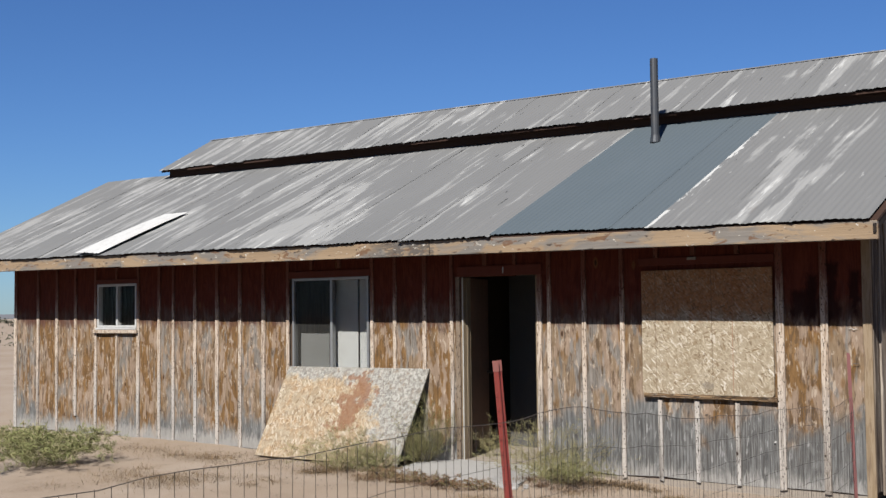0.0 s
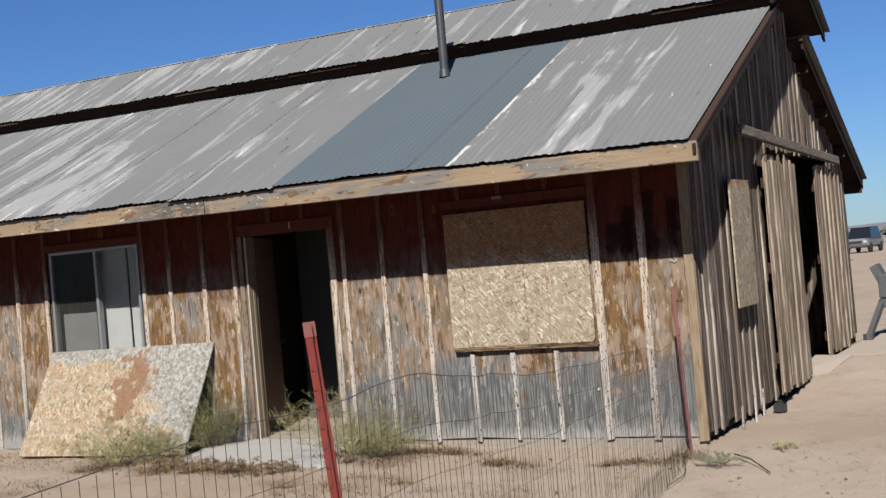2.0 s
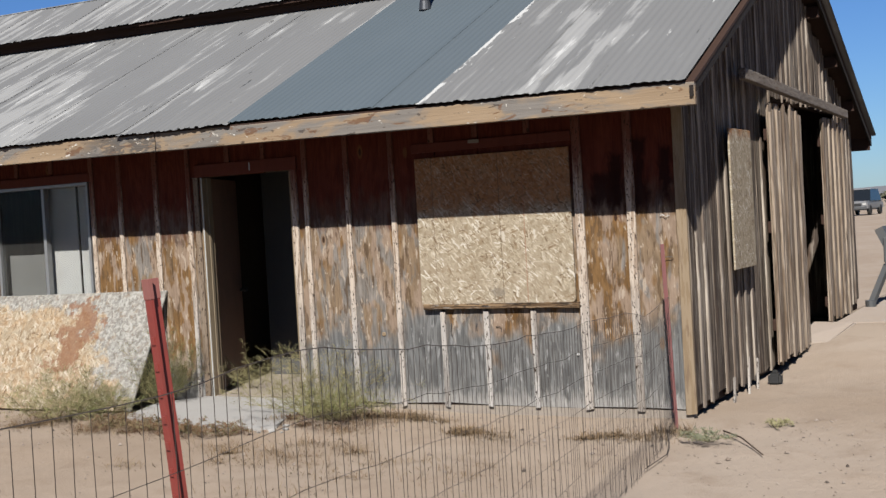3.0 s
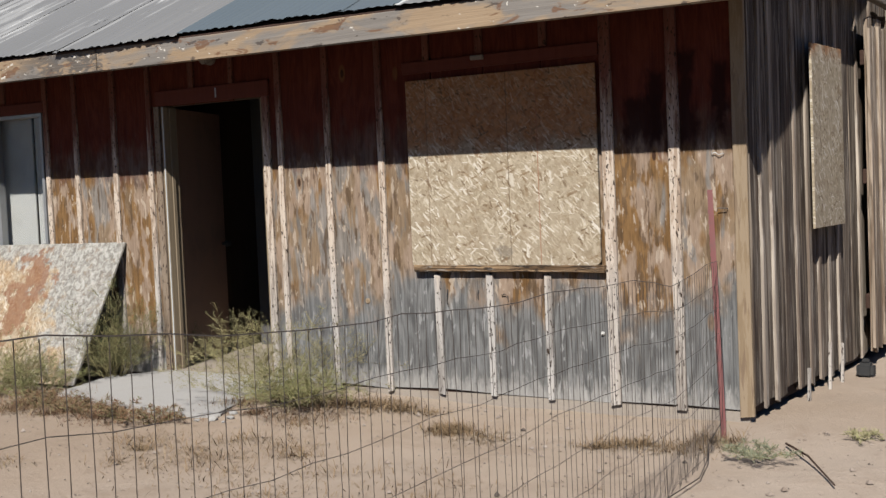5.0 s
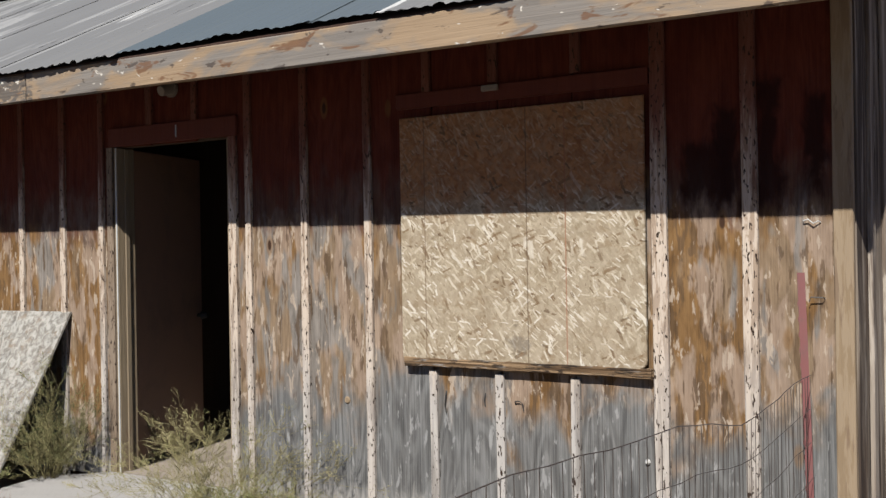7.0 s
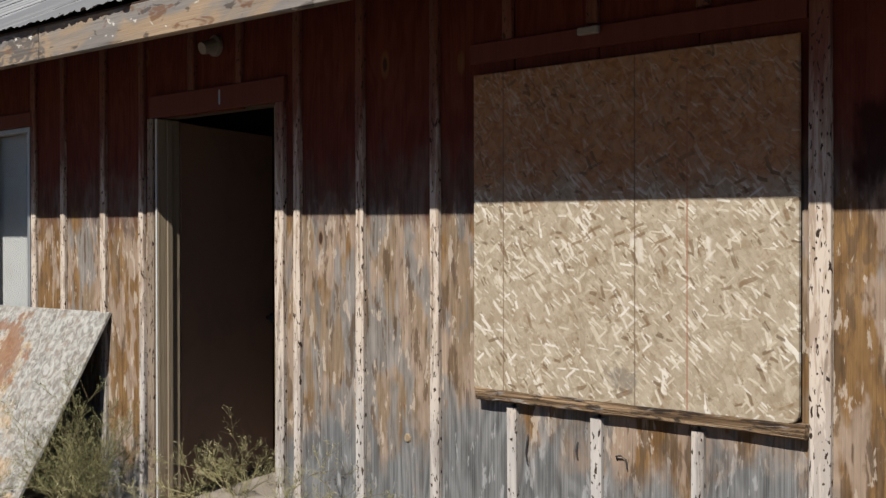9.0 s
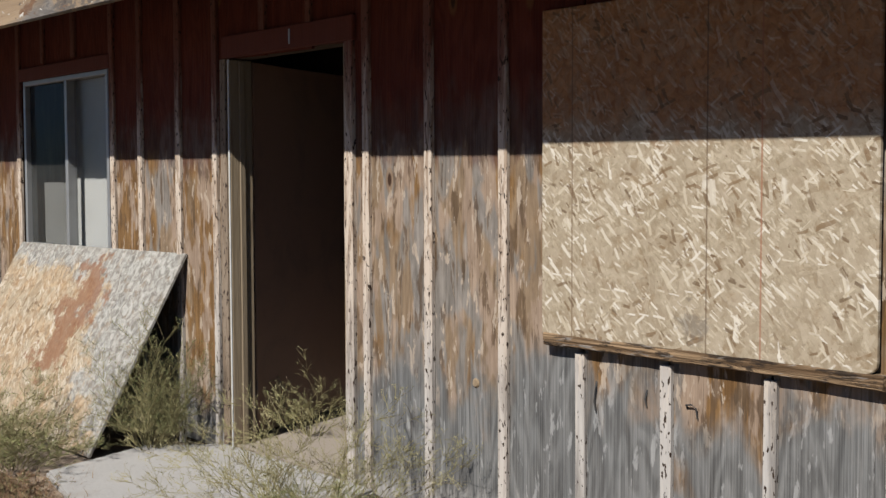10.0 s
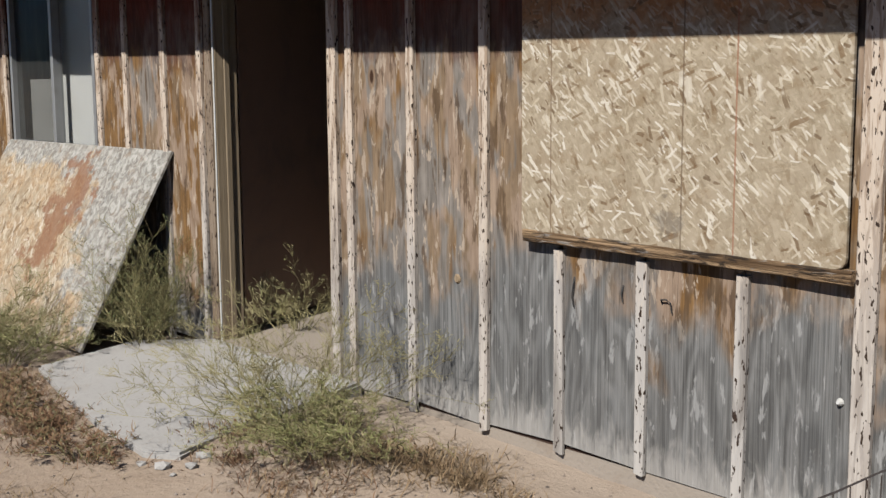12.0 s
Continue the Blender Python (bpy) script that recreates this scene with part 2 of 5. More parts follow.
def rotten_sill():
    """A split, sooty sill board with tan wood showing between dark patches."""
    m = Nodes("rough_sill_wood", 0.9, 0.1)
    p = m.pos()
    a, b, r = grain_pair(m, p, 0, 110, 30)
    colour = m.mix(m.step(b, 0.35, 0.65), (0.14, 0.085, 0.045), (0.5, 0.34, 0.2))
    soot = m.noise(p, (7, 45, 45), 5, 0.68, 0.5)
    colour = m.mix(m.math("MULTIPLY", m.step(soot, 0.49, 0.57), 0.88), colour, (0.035, 0.026, 0.02))
    pale = m.noise(p, (9, 60, 60), 4, 0.65, 0.4, (4.0, 1.0, 7.0))
    colour = m.mix(m.math("MULTIPLY", m.step(pale, 0.58, 0.64), 0.7), colour, (0.4, 0.36, 0.32))
    colour = m.mix(m.step(a, 0.38, 0.3), colour, (0.015, 0.011, 0.008))
    return m.done(colour, m.math("ADD", a, soot), 0.012, 0.9)


def osb(name, weathered=False, shade_level=0.68):
    """Strand board: a mottled tan ground with loose pale and dark strands, in the plane of local x and z."""
    m = Nodes(name, 0.8, 0.15)
    p = m.local()
    soft = m.noise(p, (3.5, 3.5, 3.5), 4, 0.6)
    mottle = m.noise(p, (24, 24, 24), 5, 0.62, 0.8)
    colour = m.mix(m.step(mottle, 0.3, 0.7), (0.36, 0.285, 0.185), (0.57, 0.48, 0.35))
    colour = m.mix(m.math("MULTIPLY", m.step(soft, 0.42, 0.62), 0.6), colour, (0.46, 0.38, 0.27))
    crumbs = m.noise(m.turned(p, -0.9, (38, 38, 95), "Y"), (1, 1, 1), 4, 0.65, 0.3)
    colour = m.mix(m.math("MULTIPLY", m.step(crumbs, 0.52, 0.66), 0.55), colour, (0.7, 0.6, 0.45))
    colour = m.mix(m.math("MULTIPLY", m.step(crumbs, 0.46, 0.34), 0.5), colour, (0.3, 0.2, 0.11))
    tan = m.noise(p, (10, 10, 10), 5, 0.65, 0.6)
    colour = m.mix(m.math("MULTIPLY", m.step(tan, 0.5, 0.64), 0.55), colour, (0.34, 0.235, 0.135))
    xyz = m.node("ShaderNodeSeparateXYZ", Vector=p)
    X, Z = xyz.outputs["X"], xyz.outputs["Z"]
    strand_strength = 0.7
    if weathered:
        warm = m.noise(p, (6, 6, 6), 5, 0.65, 0.5)
        colour = m.mix(m.math("MULTIPLY", m.step(warm, 0.4, 0.58), 0.75), colour, m.mix(m.step(mottle, 0.35, 0.65), (0.36, 0.21, 0.105), (0.6, 0.43, 0.26)))
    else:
        # Redder ground and fainter strands towards the top: painted shade of the eave.
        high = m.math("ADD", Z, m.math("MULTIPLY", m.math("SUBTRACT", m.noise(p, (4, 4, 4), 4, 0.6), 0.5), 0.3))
        strand_strength = m.math("MULTIPLY_ADD", m.step(high, shade_level + 0.12, shade_level), 0.75, 0.25)
        colour = m.mix(m.math("MULTIPLY_ADD", strand_strength, -1.3, 1.3), colour, m.mix(m.step(mottle, 0.3, 0.7), (0.33, 0.14, 0.05), (0.54, 0.265, 0.11)))
    crowd = m.math("MULTIPLY", m.math("SUBTRACT", m.noise(p, (5, 5, 5), 3, 0.6), 0.5), 0.45)
    height = m.noise(p, (90, 90, 90), 2)
    layers = ((0.3, 34, 12, 0.35, 0), (-1.5, 30, 11, 0.4, 0), (-0.7, 38, 13, 0.45, 0), (0.9, 32, 11, 0.45, 0), (-1.1, 40, 13, 0.5, 0),
              (-0.8, 62, 12, 0.88, 1), (-1.05, 80, 15, 0.88, 1), (-0.55, 100, 18, 0.88, 1), (-1.35, 70, 13, 0.9, 1), (0.7, 90, 16, 0.9, 1), (-0.1, 100, 17, 0.91, 1), (-0.95, 44, 9, 0.91, 1), (-0.65, 120, 26, 0.87, 1), (0.35, 60, 12, 0.93, 2), (-1.2, 55, 14, 0.94, 2),
              (-1.55, 26, 9, 0.965, 1), (-0.9, 90, 22, 0.92, 2), (-0.7, 130, 24, 0.9, 1), (-0.3, 70, 24, 0.94, 2))
    for n, (angle, across, along, keep, kind) in enumerate(layers):
        if weathered:
            angle, across, along = angle * 1.7 + 0.4, across / 1.6, along / 1.4
        q = m.turned(p, angle, (along, 1.0, across), "Y")
        q = m.vec("ADD", q, (3.7 * n, 1.9 * n, 5.3 * n))
        wob = m.node("ShaderNodeTexNoise", Vector=m.vec("MULTIPLY", p, (10, 10, 10)), Scale=1.0, Detail=3.0).outputs["Color"]
        q = m.vec("ADD", q, m.vec("MULTIPLY", m.vec("SUBTRACT", wob, (0.5, 0.5, 0.5)), (0.9, 0, 1.6)))
        cell = m.cells(q, (1, 1, 1), "F1", True)
        tone = m.node("ShaderNodeSeparateColor", Color=cell.outputs["Color"])
        pick = m.math("ADD", tone.outputs[0], crowd if kind else 0.0)
        size = m.math("MULTIPLY_ADD", tone.outputs[2], 0.2, 0.22)
        edge = m.math("SUBTRACT", cell.outputs["Distance"], size)
        on = m.math("MULTIPLY", m.step(pick, keep, keep + 0.03), m.step(edge, 0.05, -0.03))
        c0, c1 = (((0.34, 0.26, 0.17), (0.61, 0.52, 0.39)), ((0.68, 0.585, 0.43), (0.94, 0.88, 0.76)), ((0.13, 0.075, 0.035), (0.26, 0.16, 0.08)))[kind]
        flake = m.mix(tone.outputs[1], c0, c1)
        lines = m.noise(q, (0.8, 1, 7), 3, 0.6)
        flake = m.mix(m.math("MULTIPLY", m.step(lines, 0.4, 0.7), 0.25), flake, (0.36, 0.25, 0.14))
        colour = m.mix(m.math("MULTIPLY", m.math("MULTIPLY", on, 1.0 if kind == 2 else strand_strength), (0.5, m.math("MULTIPLY_ADD", tone.outputs[2], 0.45, 0.4 if weathered else 0.55), 0.75)[kind]), colour, flake)
        height = m.mix(m.math("MULTIPLY", on, 0.7), height, tone.outputs[1])
    chips = m.noise(p, (45, 45, 45), 3, 0.55, 0.6)
    colour = m.mix(m.math("MULTIPLY", m.step(chips, 0.67, 0.72), 0.7), colour, (0.2, 0.12, 0.06))
    if weathered:
        grey = m.math("ADD", m.math("MULTIPLY", m.math("SUBTRACT", Z, 0.86), 0.9), m.math("MULTIPLY", m.math("SUBTRACT", X, 1.4), 1.1))
        grey = m.math("MAXIMUM", grey, m.math("MULTIPLY", m.math("SUBTRACT", Z, 1.04), 2.6))
        grey = m.math("ADD", grey, m.math("MULTIPLY", m.math("SUBTRACT", m.noise(p, (5, 5, 5), 6, 0.7, 0.5), 0.5), 2.0))
        silver = m.mix(m.step(mottle, 0.35, 0.65), (0.2, 0.205, 0.2), (0.54, 0.55, 0.53))
        colour = m.mix(m.math("MULTIPLY", m.step(grey, -0.2, 0.1), 0.95), colour, m.mix(0.2, silver, colour))
        dirty = m.noise(p, (14, 14, 14), 5, 0.65, 0.5)
        colour = m.mix(m.math("MULTIPLY", m.step(dirty, 0.54, 0.64), 0.5), colour, (0.27, 0.185, 0.115))
        run = m.math("MULTIPLY_ADD", Z, 0.1, 1.16)
        run = m.math("ADD", run, m.math("MULTIPLY", m.math("SUBTRACT", m.noise(p, (3, 3, 3), 4, 0.6), 0.5), 1.0))
        far = m.math("ABSOLUTE", m.math("SUBTRACT", X, run))
        far = m.math("ADD", far, m.math("MULTIPLY", m.math("ABSOLUTE", m.math("MAXIMUM", m.math("SUBTRACT", m.math("ABSOLUTE", m.math("SUBTRACT", Z, 0.72)), 0.24), 0.0)), 0.9))
        far = m.math("ADD", far, m.math("MULTIPLY", m.math("SUBTRACT", m.noise(p, (11, 11, 11), 5, 0.7), 0.5), 0.9))
        colour = m.mix(m.math("MULTIPLY", m.step(far, 0.22, 0.13), 0.8), colour, m.mix(mottle, (0.2, 0.09, 0.045), (0.37, 0.18, 0.095)))
    else:
        for x, c in ((0.15, (0.2, 0.12, 0.07)), (0.735, (0.16, 0.1, 0.06)), (0.94, (0.4, 0.16, 0.09))):
            d = m.math("ABSOLUTE", m.math("SUBTRACT", X, x))
            colour = m.mix(m.math("MULTIPLY", m.step(d, 0.004, 0.002), 0.65), colour, c)
        d = m.math("ADD", m.math("ABSOLUTE", m.math("SUBTRACT", X, 0.68)), m.math("ABSOLUTE", m.math("SUBTRACT", Z, 0.09)))
        d = m.math("ADD", d, m.math("MULTIPLY", m.math("SUBTRACT", mottle, 0.5), 0.3))
        colour = m.mix(m.math("MULTIPLY", m.step(d, 0.09, 0.02), 0.6), colour, (0.2, 0.17, 0.14))
    return m.done(colour, height, 0.003, 0.4)


def roof_metal(name, c0, c1, worn):
    """Painted corrugated steel: long streaks down the slope where the paint has gone, and dark slits at the laps."""
    m = Nodes(name, 0.7, 0.2)
    p = m.pos()
    r = m.math("MULTIPLY", m.rand(), 40.0)
    colour = m.mix(m.noise(p, (1.4, 0.8, 0.8), 4, 0.6), c0, c1)
    colour = m.mix(m.math("MULTIPLY", m.rand(), 0.12), colour, (0.2, 0.2, 0.2))
    at = m.node("ShaderNodeSeparateXYZ", Vector=p)
    X = at.outputs["X"]
    if worn:
        zone = m.math("ADD", m.math("MULTIPLY", m.step(X, -5.1, -6.2), 0.06), m.math("MULTIPLY", m.step(X, -2.4, -1.9), 0.035))
        zone = m.math("SUBTRACT", zone, m.math("MULTIPLY", m.step(X, -0.75, -0.45), 0.09))
        patch = m.math("ADD", m.noise(p, (0.8, 0.6, 0.6), 4, 0.6, 0.8), zone)
        streak = m.noise(p, (6.5, 0.5, 0.5), 5, 0.6, 0.3)
        bare = m.math("ADD", m.math("MULTIPLY", patch, 0.5), m.math("MULTIPLY", streak, 1.0))
        colour = m.mix(m.math("MULTIPLY", m.step(bare, 0.79, 0.9), 0.7), colour, (0.47, 0.47, 0.46))
        hot = m.noise(p, (11, 1.2, 1.2), 5, 0.6, 0.3)
        colour = m.mix(m.math("MULTIPLY", m.math("MULTIPLY", m.step(bare, 0.8, 0.88), m.step(hot, 0.57, 0.66)), 0.85), colour, (0.72, 0.72, 0.7))
        speck = m.noise(p, (13, 3.4, 3.4), 4, 0.6, 0.3, r)
        colour = m.mix(m.math("MULTIPLY", m.step(speck, 0.71, 0.74), 0.9), colour, (0.78, 0.78, 0.76))
        lap = m.math("ABSOLUTE", m.math("ADD", X, 1.955))
        lap = m.math("ADD", lap, m.math("MULTIPLY", m.math("SUBTRACT", m.noise(p, (12, 4, 4), 5, 0.65), 0.5), 0.3))
        colour = m.mix(m.math("MULTIPLY", m.math("MULTIPLY", m.step(lap, 0.035, 0.015), m.step(at.outputs["Y"], 2.2, 1.2)), 0.9), colour, (0.76, 0.76, 0.74))
        cut = m.noise(p, (10, 0.7, 0.7), 3, 0.55, 0.1, r)
        colour = m.mix(m.math("MULTIPLY", m.step(cut, 0.27, 0.23), 0.75), colour, (0.07, 0.07, 0.07))
        dash = m.noise(p, (16, 2.8, 2.8), 3, 0.55, 0.1)
        colour = m.mix(m.math("MULTIPLY", m.step(dash, 0.3, 0.27), 0.85), colour, (0.06, 0.06, 0.06))
        rust = m.noise(p, (6, 2, 2), 4, 0.6, 0.5)
        colour = m.mix(m.math("MULTIPLY", m.step(rust, 0.64, 0.78), 0.35), colour, (0.22, 0.17, 0.14))
    fine = m.noise(p, (30, 30, 30), 3)
    return m.done(colour, fine, 0.002, 0.25)


def plain(name, colour, rough=0.6, metal=0.0, vary=0.35, scale=9.0, spec=0.4, dirt=(0.2, 0.17, 0.14)):
    m = Nodes(name, rough, spec)
    m.b.inputs["Metallic"].default_value = metal
    p = m.local()
    n = m.noise(p, (scale,) * 3, 5, 0.65, 0.4)
    c = m.mix(m.math("MULTIPLY", m.step(n, 0.45, 0.75), vary), colour, dirt)
    f = m.noise(p, (scale * 7,) * 3, 3)
    return m.done(c, f, 0.0015, 0.3)


def sand():
    m = Nodes("dry_sand", 0.95, 0.1)
    p = m.pos()
    big = m.noise(p, (0.35, 0.35, 0.35), 5, 0.6, 0.4)
    mid = m.noise(p, (2.3, 2.3, 2.3), 5, 0.65, 0.5)
    fine = m.noise(p, (45, 45, 45), 4, 0.7)
    colour = m.mix(m.step(big, 0.35, 0.65), (0.47, 0.365, 0.275), (0.55, 0.45, 0.36))
    colour = m.mix(m.math("MULTIPLY", m.step(mid, 0.5, 0.7), 0.55), colour, (0.38, 0.285, 0.21))
    colour = m.mix(m.math("MULTIPLY", m.step(fine, 0.45, 0.75), 0.3), colour, (0.62, 0.5, 0.4))
    grit = m.cells(p, (55, 55, 55)).outputs["Distance"]
    colour = m.mix(m.math("MULTIPLY", m.step(grit, 0.2, 0.08), m.math("MULTIPLY", m.step(mid, 0.4, 0.6), 0.6)), colour, (0.17, 0.12, 0.085))
    return m.done(colour, m.math("ADD", fine, m.math("MULTIPLY", mid, 3.0)), 0.012, 0.55)


def concrete(name, c0, c1, stain):
    m = Nodes(name, 0.9, 0.2)
    p = m.pos()
    n = m.noise(p, (1.8, 1.8, 1.8), 6, 0.65, 0.4)
    f = m.noise(p, (60, 60, 60), 4, 0.6)
    c = m.mix(n, c0, c1)
    c = m.mix(m.math("MULTIPLY", m.step(m.noise(p, (4, 4, 4), 5, 0.7, 0.6), 0.55, 0.72), 0.5), c, stain)
    c = m.mix(m.math("MULTIPLY", m.step(f, 0.5, 0.75), 0.25), c, (0.2, 0.18, 0.16))
    return m.done(c, m.math("ADD", f, n), 0.006, 0.5)


def leafy(name, c0, c1, c2):
    m = Nodes(name, 0.75, 0.2)
    island = m.node("ShaderNodeNewGeometry").outputs["Random Per Island"]
    c = m.mix(island, c0, c1)
    c = m.mix(m.step(island, 0.8, 0.86), c, c2)
    m.b.inputs["Subsurface Weight"].default_value = 0.0
    return m.done(c)


def glass(name, dusty, tint=(0.25, 0.25, 0.24), through_it=0.9):
    """Clear pane with mirror gloss at grazing angles and a film of dust."""
    m = Nodes(name)
    t = m.t
    clear = t.nodes.new("ShaderNodeBsdfTransparent")
    clear.inputs[0].default_value = (through_it, through_it * 1.01, through_it, 1)
    gloss = t.nodes.new("ShaderNodeBsdfGlossy")
    gloss.inputs["Roughness"].default_value = 0.03
    slant = t.nodes.new("ShaderNodeLayerWeight")
    shine = m.math("MULTIPLY_ADD", m.math("POWER", slant.outputs["Facing"], 4.0), 0.12, 0.01)
    a = t.nodes.new("ShaderNodeMixShader")
    t.links.new(shine, a.inputs[0])
    t.links.new(clear.outputs[0], a.inputs[1])
    t.links.new(gloss.outputs[0], a.inputs[2])
    dust = t.nodes.new("ShaderNodeBsdfDiffuse")
    dust.inputs[0].default_value = (*tint, 1)
    b = t.nodes.new("ShaderNodeMixShader")
    film = m.noise(m.pos(), (3, 3, 1.6), 5, 0.6, 0.4)
    t.links.new(m.math("MULTIPLY", m.math("ADD", film, 0.5), dusty), b.inputs[0])
    t.links.new(a.outputs[0], b.inputs[1])
    t.links.new(dust.outputs[0], b.inputs[2])
    t.links.new(b.outputs[0], t.nodes["Material Output"].inputs[0])
    return m.mat


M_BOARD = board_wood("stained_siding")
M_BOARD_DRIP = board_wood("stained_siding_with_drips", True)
M_BATTEN = pale_wood("peeling_batten", (0.6, 0.465, 0.35), (0.4, 0.285, 0.2), peel=(0.8, 0.68, 0.56), amount=0.9, stain=True)
M_CORNER = pale_wood("corner_board_wood", (0.45, 0.33, 0.2), (0.29, 0.205, 0.125), peel=(0.52, 0.41, 0.29), spots=False, amount=0.4)
M_CASING = pale_wood("grey_brown_casing", (0.32, 0.235, 0.16), (0.18, 0.125, 0.085), peel=(0.46, 0.37, 0.28), amount=0.4)
M_JAMB = pale_wood("door_jamb_paint", (0.38, 0.29, 0.175), (0.28, 0.21, 0.13), spots=False, amount=0.05)
M_SILL = rotten_sill()
M_RAIL = pale_wood("weathered_beam", (0.3, 0.25, 0.21), (0.15, 0.12, 0.1), 1, (0.4, 0.35, 0.3))
M_FASCIA = fascia_wood()
M_GABLE = gable_wood("gable_boards", (0.47, 0.385, 0.3), (0.055, 0.034, 0.022))
M_GABLE_BATTEN = gable_wood("gable_battens", (0.78, 0.67, 0.55), (0.26, 0.2, 0.155), 0.4)
M_SLIDER = gable_wood("sliding_door_planks", (0.74, 0.6, 0.465), (0.24, 0.17, 0.115), 0.42)
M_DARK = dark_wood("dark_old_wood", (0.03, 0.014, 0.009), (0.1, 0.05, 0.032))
M_REDTRIM = dark_wood("red_brown_trim", (0.09, 0.018, 0.01), (0.24, 0.056, 0.033), 2)
M_BLACK_WOOD = dark_wood("black_old_wood", (0.012, 0.009, 0.007), (0.04, 0.026, 0.02), 1)
M_INNER = dark_wood("inner_boards", (0.07, 0.045, 0.03), (0.17, 0.11, 0.075), 2)
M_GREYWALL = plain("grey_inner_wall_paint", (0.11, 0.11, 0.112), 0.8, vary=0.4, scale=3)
M_LEAF_DOOR = plain("brown_door_paint", (0.6, 0.36, 0.25), 0.6, vary=0.4, scale=3)
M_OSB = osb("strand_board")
M_OSB_OLD = osb("weathered_strand_board", True)
M_OSB_SIDE = osb("gable_strand_board", shade_level=1.0)
M_ROOF = roof_metal("grey_painted_roof", (0.215, 0.216, 0.216), (0.27, 0.271, 0.27), True)
M_ROOF_BLUE = roof_metal("blue_grey_roof", (0.112, 0.146, 0.17), (0.138, 0.172, 0.198), False)
M_BARE_STEEL = plain("bare_galvanised_steel", (0.82, 0.82, 0.8), 0.5, 0.0, vary=0.25)
M_SAND = sand()
M_CONC = concrete("old_concrete", (0.46, 0.445, 0.42), (0.6, 0.58, 0.55), (0.44, 0.39, 0.33))
M_FLOOR = concrete("dusty_floor", (0.4, 0.34, 0.28), (0.5, 0.43, 0.36), (0.36, 0.27, 0.2))
M_APRON = concrete("pale_apron", (0.52, 0.42, 0.34), (0.6, 0.51, 0.43), (0.48, 0.36, 0.27))
M_POST = plain("red_post_paint", (0.36, 0.055, 0.04), 0.6, vary=0.5, scale=14, dirt=(0.15, 0.05, 0.035))
M_POST_OLD = plain("faded_red_post_paint", (0.25, 0.075, 0.07), 0.7, vary=0.6, scale=14, dirt=(0.16, 0.09, 0.08))
M_WIRE = plain("rusty_wire", (0.1, 0.075, 0.06), 0.7, 0.3, scale=20)
M_WHITE = plain("white_frame", (0.72, 0.72, 0.7), 0.5, vary=0.3)
M_POST_TIP = plain("faded_post_tip", (0.42, 0.14, 0.115), 0.7)
M_ALU = plain("aluminium_frame", (0.55, 0.56, 0.56), 0.4, 0.6, vary=0.3)
M_PANEL = plain("white_panel", (0.66, 0.66, 0.645), 0.8, vary=0.25, scale=3)
M_GLASS = glass("window_glass", 0.008)
M_GLASS_DUSTY = glass("dusty_screen_glass", 0.03, (0.25, 0.25, 0.24), 0.55)
M_PIPE = plain("stove_pipe_steel", (0.1, 0.11, 0.125), 0.5, 0.5, vary=0.4)
M_BLACK = plain("black_rubber", (0.02, 0.02, 0.02), 0.7, vary=0.3)
M_IRON = plain("dull_steel", (0.15, 0.155, 0.16), 0.6, 0.4, vary=0.5)
M_PORCELAIN = plain("porcelain", (0.75, 0.74, 0.7), 0.3, vary=0.3)
M_DULL = plain("dull_fitting", (0.34, 0.29, 0.25), 0.7, vary=0.5)
M_SHRUB = leafy("green_grey_shrub", (0.2, 0.225, 0.075), (0.36, 0.36, 0.14), (0.46, 0.39, 0.22))
M_SHRUB_DRY = leafy("dry_shrub", (0.36, 0.33, 0.16), (0.5, 0.44, 0.26), (0.3, 0.31, 0.12))
M_SHRUB_DARK = leafy("dark_green_shrub", (0.1, 0.12, 0.04), (0.22, 0.23, 0.085), (0.32, 0.29, 0.14))
M_MAT_LEAF = leafy("red_brown_weed", (0.2, 0.1, 0.05), (0.32, 0.19, 0.1), (0.26, 0.26, 0.13))
M_WEED = leafy("grey_green_weed", (0.2, 0.22, 0.13), (0.32, 0.33, 0.22), (0.3, 0.25, 0.15))
M_STEM = leafy("wiry_stems", (0.36, 0.32, 0.14), (0.46, 0.4, 0.2), (0.26, 0.2, 0.1))
M_MAT = leafy("red_brown_dry_grass", (0.17, 0.085, 0.045), (0.34, 0.2, 0.11), (0.45, 0.36, 0.22))
M_STRAW = leafy("dry_grass", (0.33, 0.22, 0.12), (0.25, 0.16, 0.085), (0.4, 0.3, 0.18))
M_STONE = leafy("pebbles", (0.3, 0.23, 0.18), (0.5, 0.43, 0.37), (0.14, 0.11, 0.09))
M_CAR = plain("white_car_paint", (0.6, 0.6, 0.6), 0.3, vary=0.1)
M_CAR_GREY = plain("dusty_grey_car_paint", (0.34, 0.34, 0.35), 0.35, vary=0.2)
M_CAR_GLASS = plain("dark_car_glass", (0.02, 0.025, 0.03), 0.1, vary=0.0)
M_BLUE = plain("bright_blue_tarp", (0.05, 0.27, 0.55), 0.5, vary=0.1)
M_HILL = plain("far_hills", (0.22, 0.22, 0.24), 0.95, scale=0.01, dirt=(0.16, 0.17, 0.16))
M_SCRUB = leafy("far_scrub", (0.08, 0.085, 0.05), (0.13, 0.125, 0.075), (0.05, 0.055, 0.04))


# ---- mesh helpers ----
RNG = random.Random(7)


def mesh_of(name, verts, faces, smooth=False):
    me = bpy.data.meshes.new(name)
    me.from_pydata(verts, [], faces)
    if smooth:
        me.polygons.foreach_set("use_smooth", [True] * len(me.polygons))
    return me


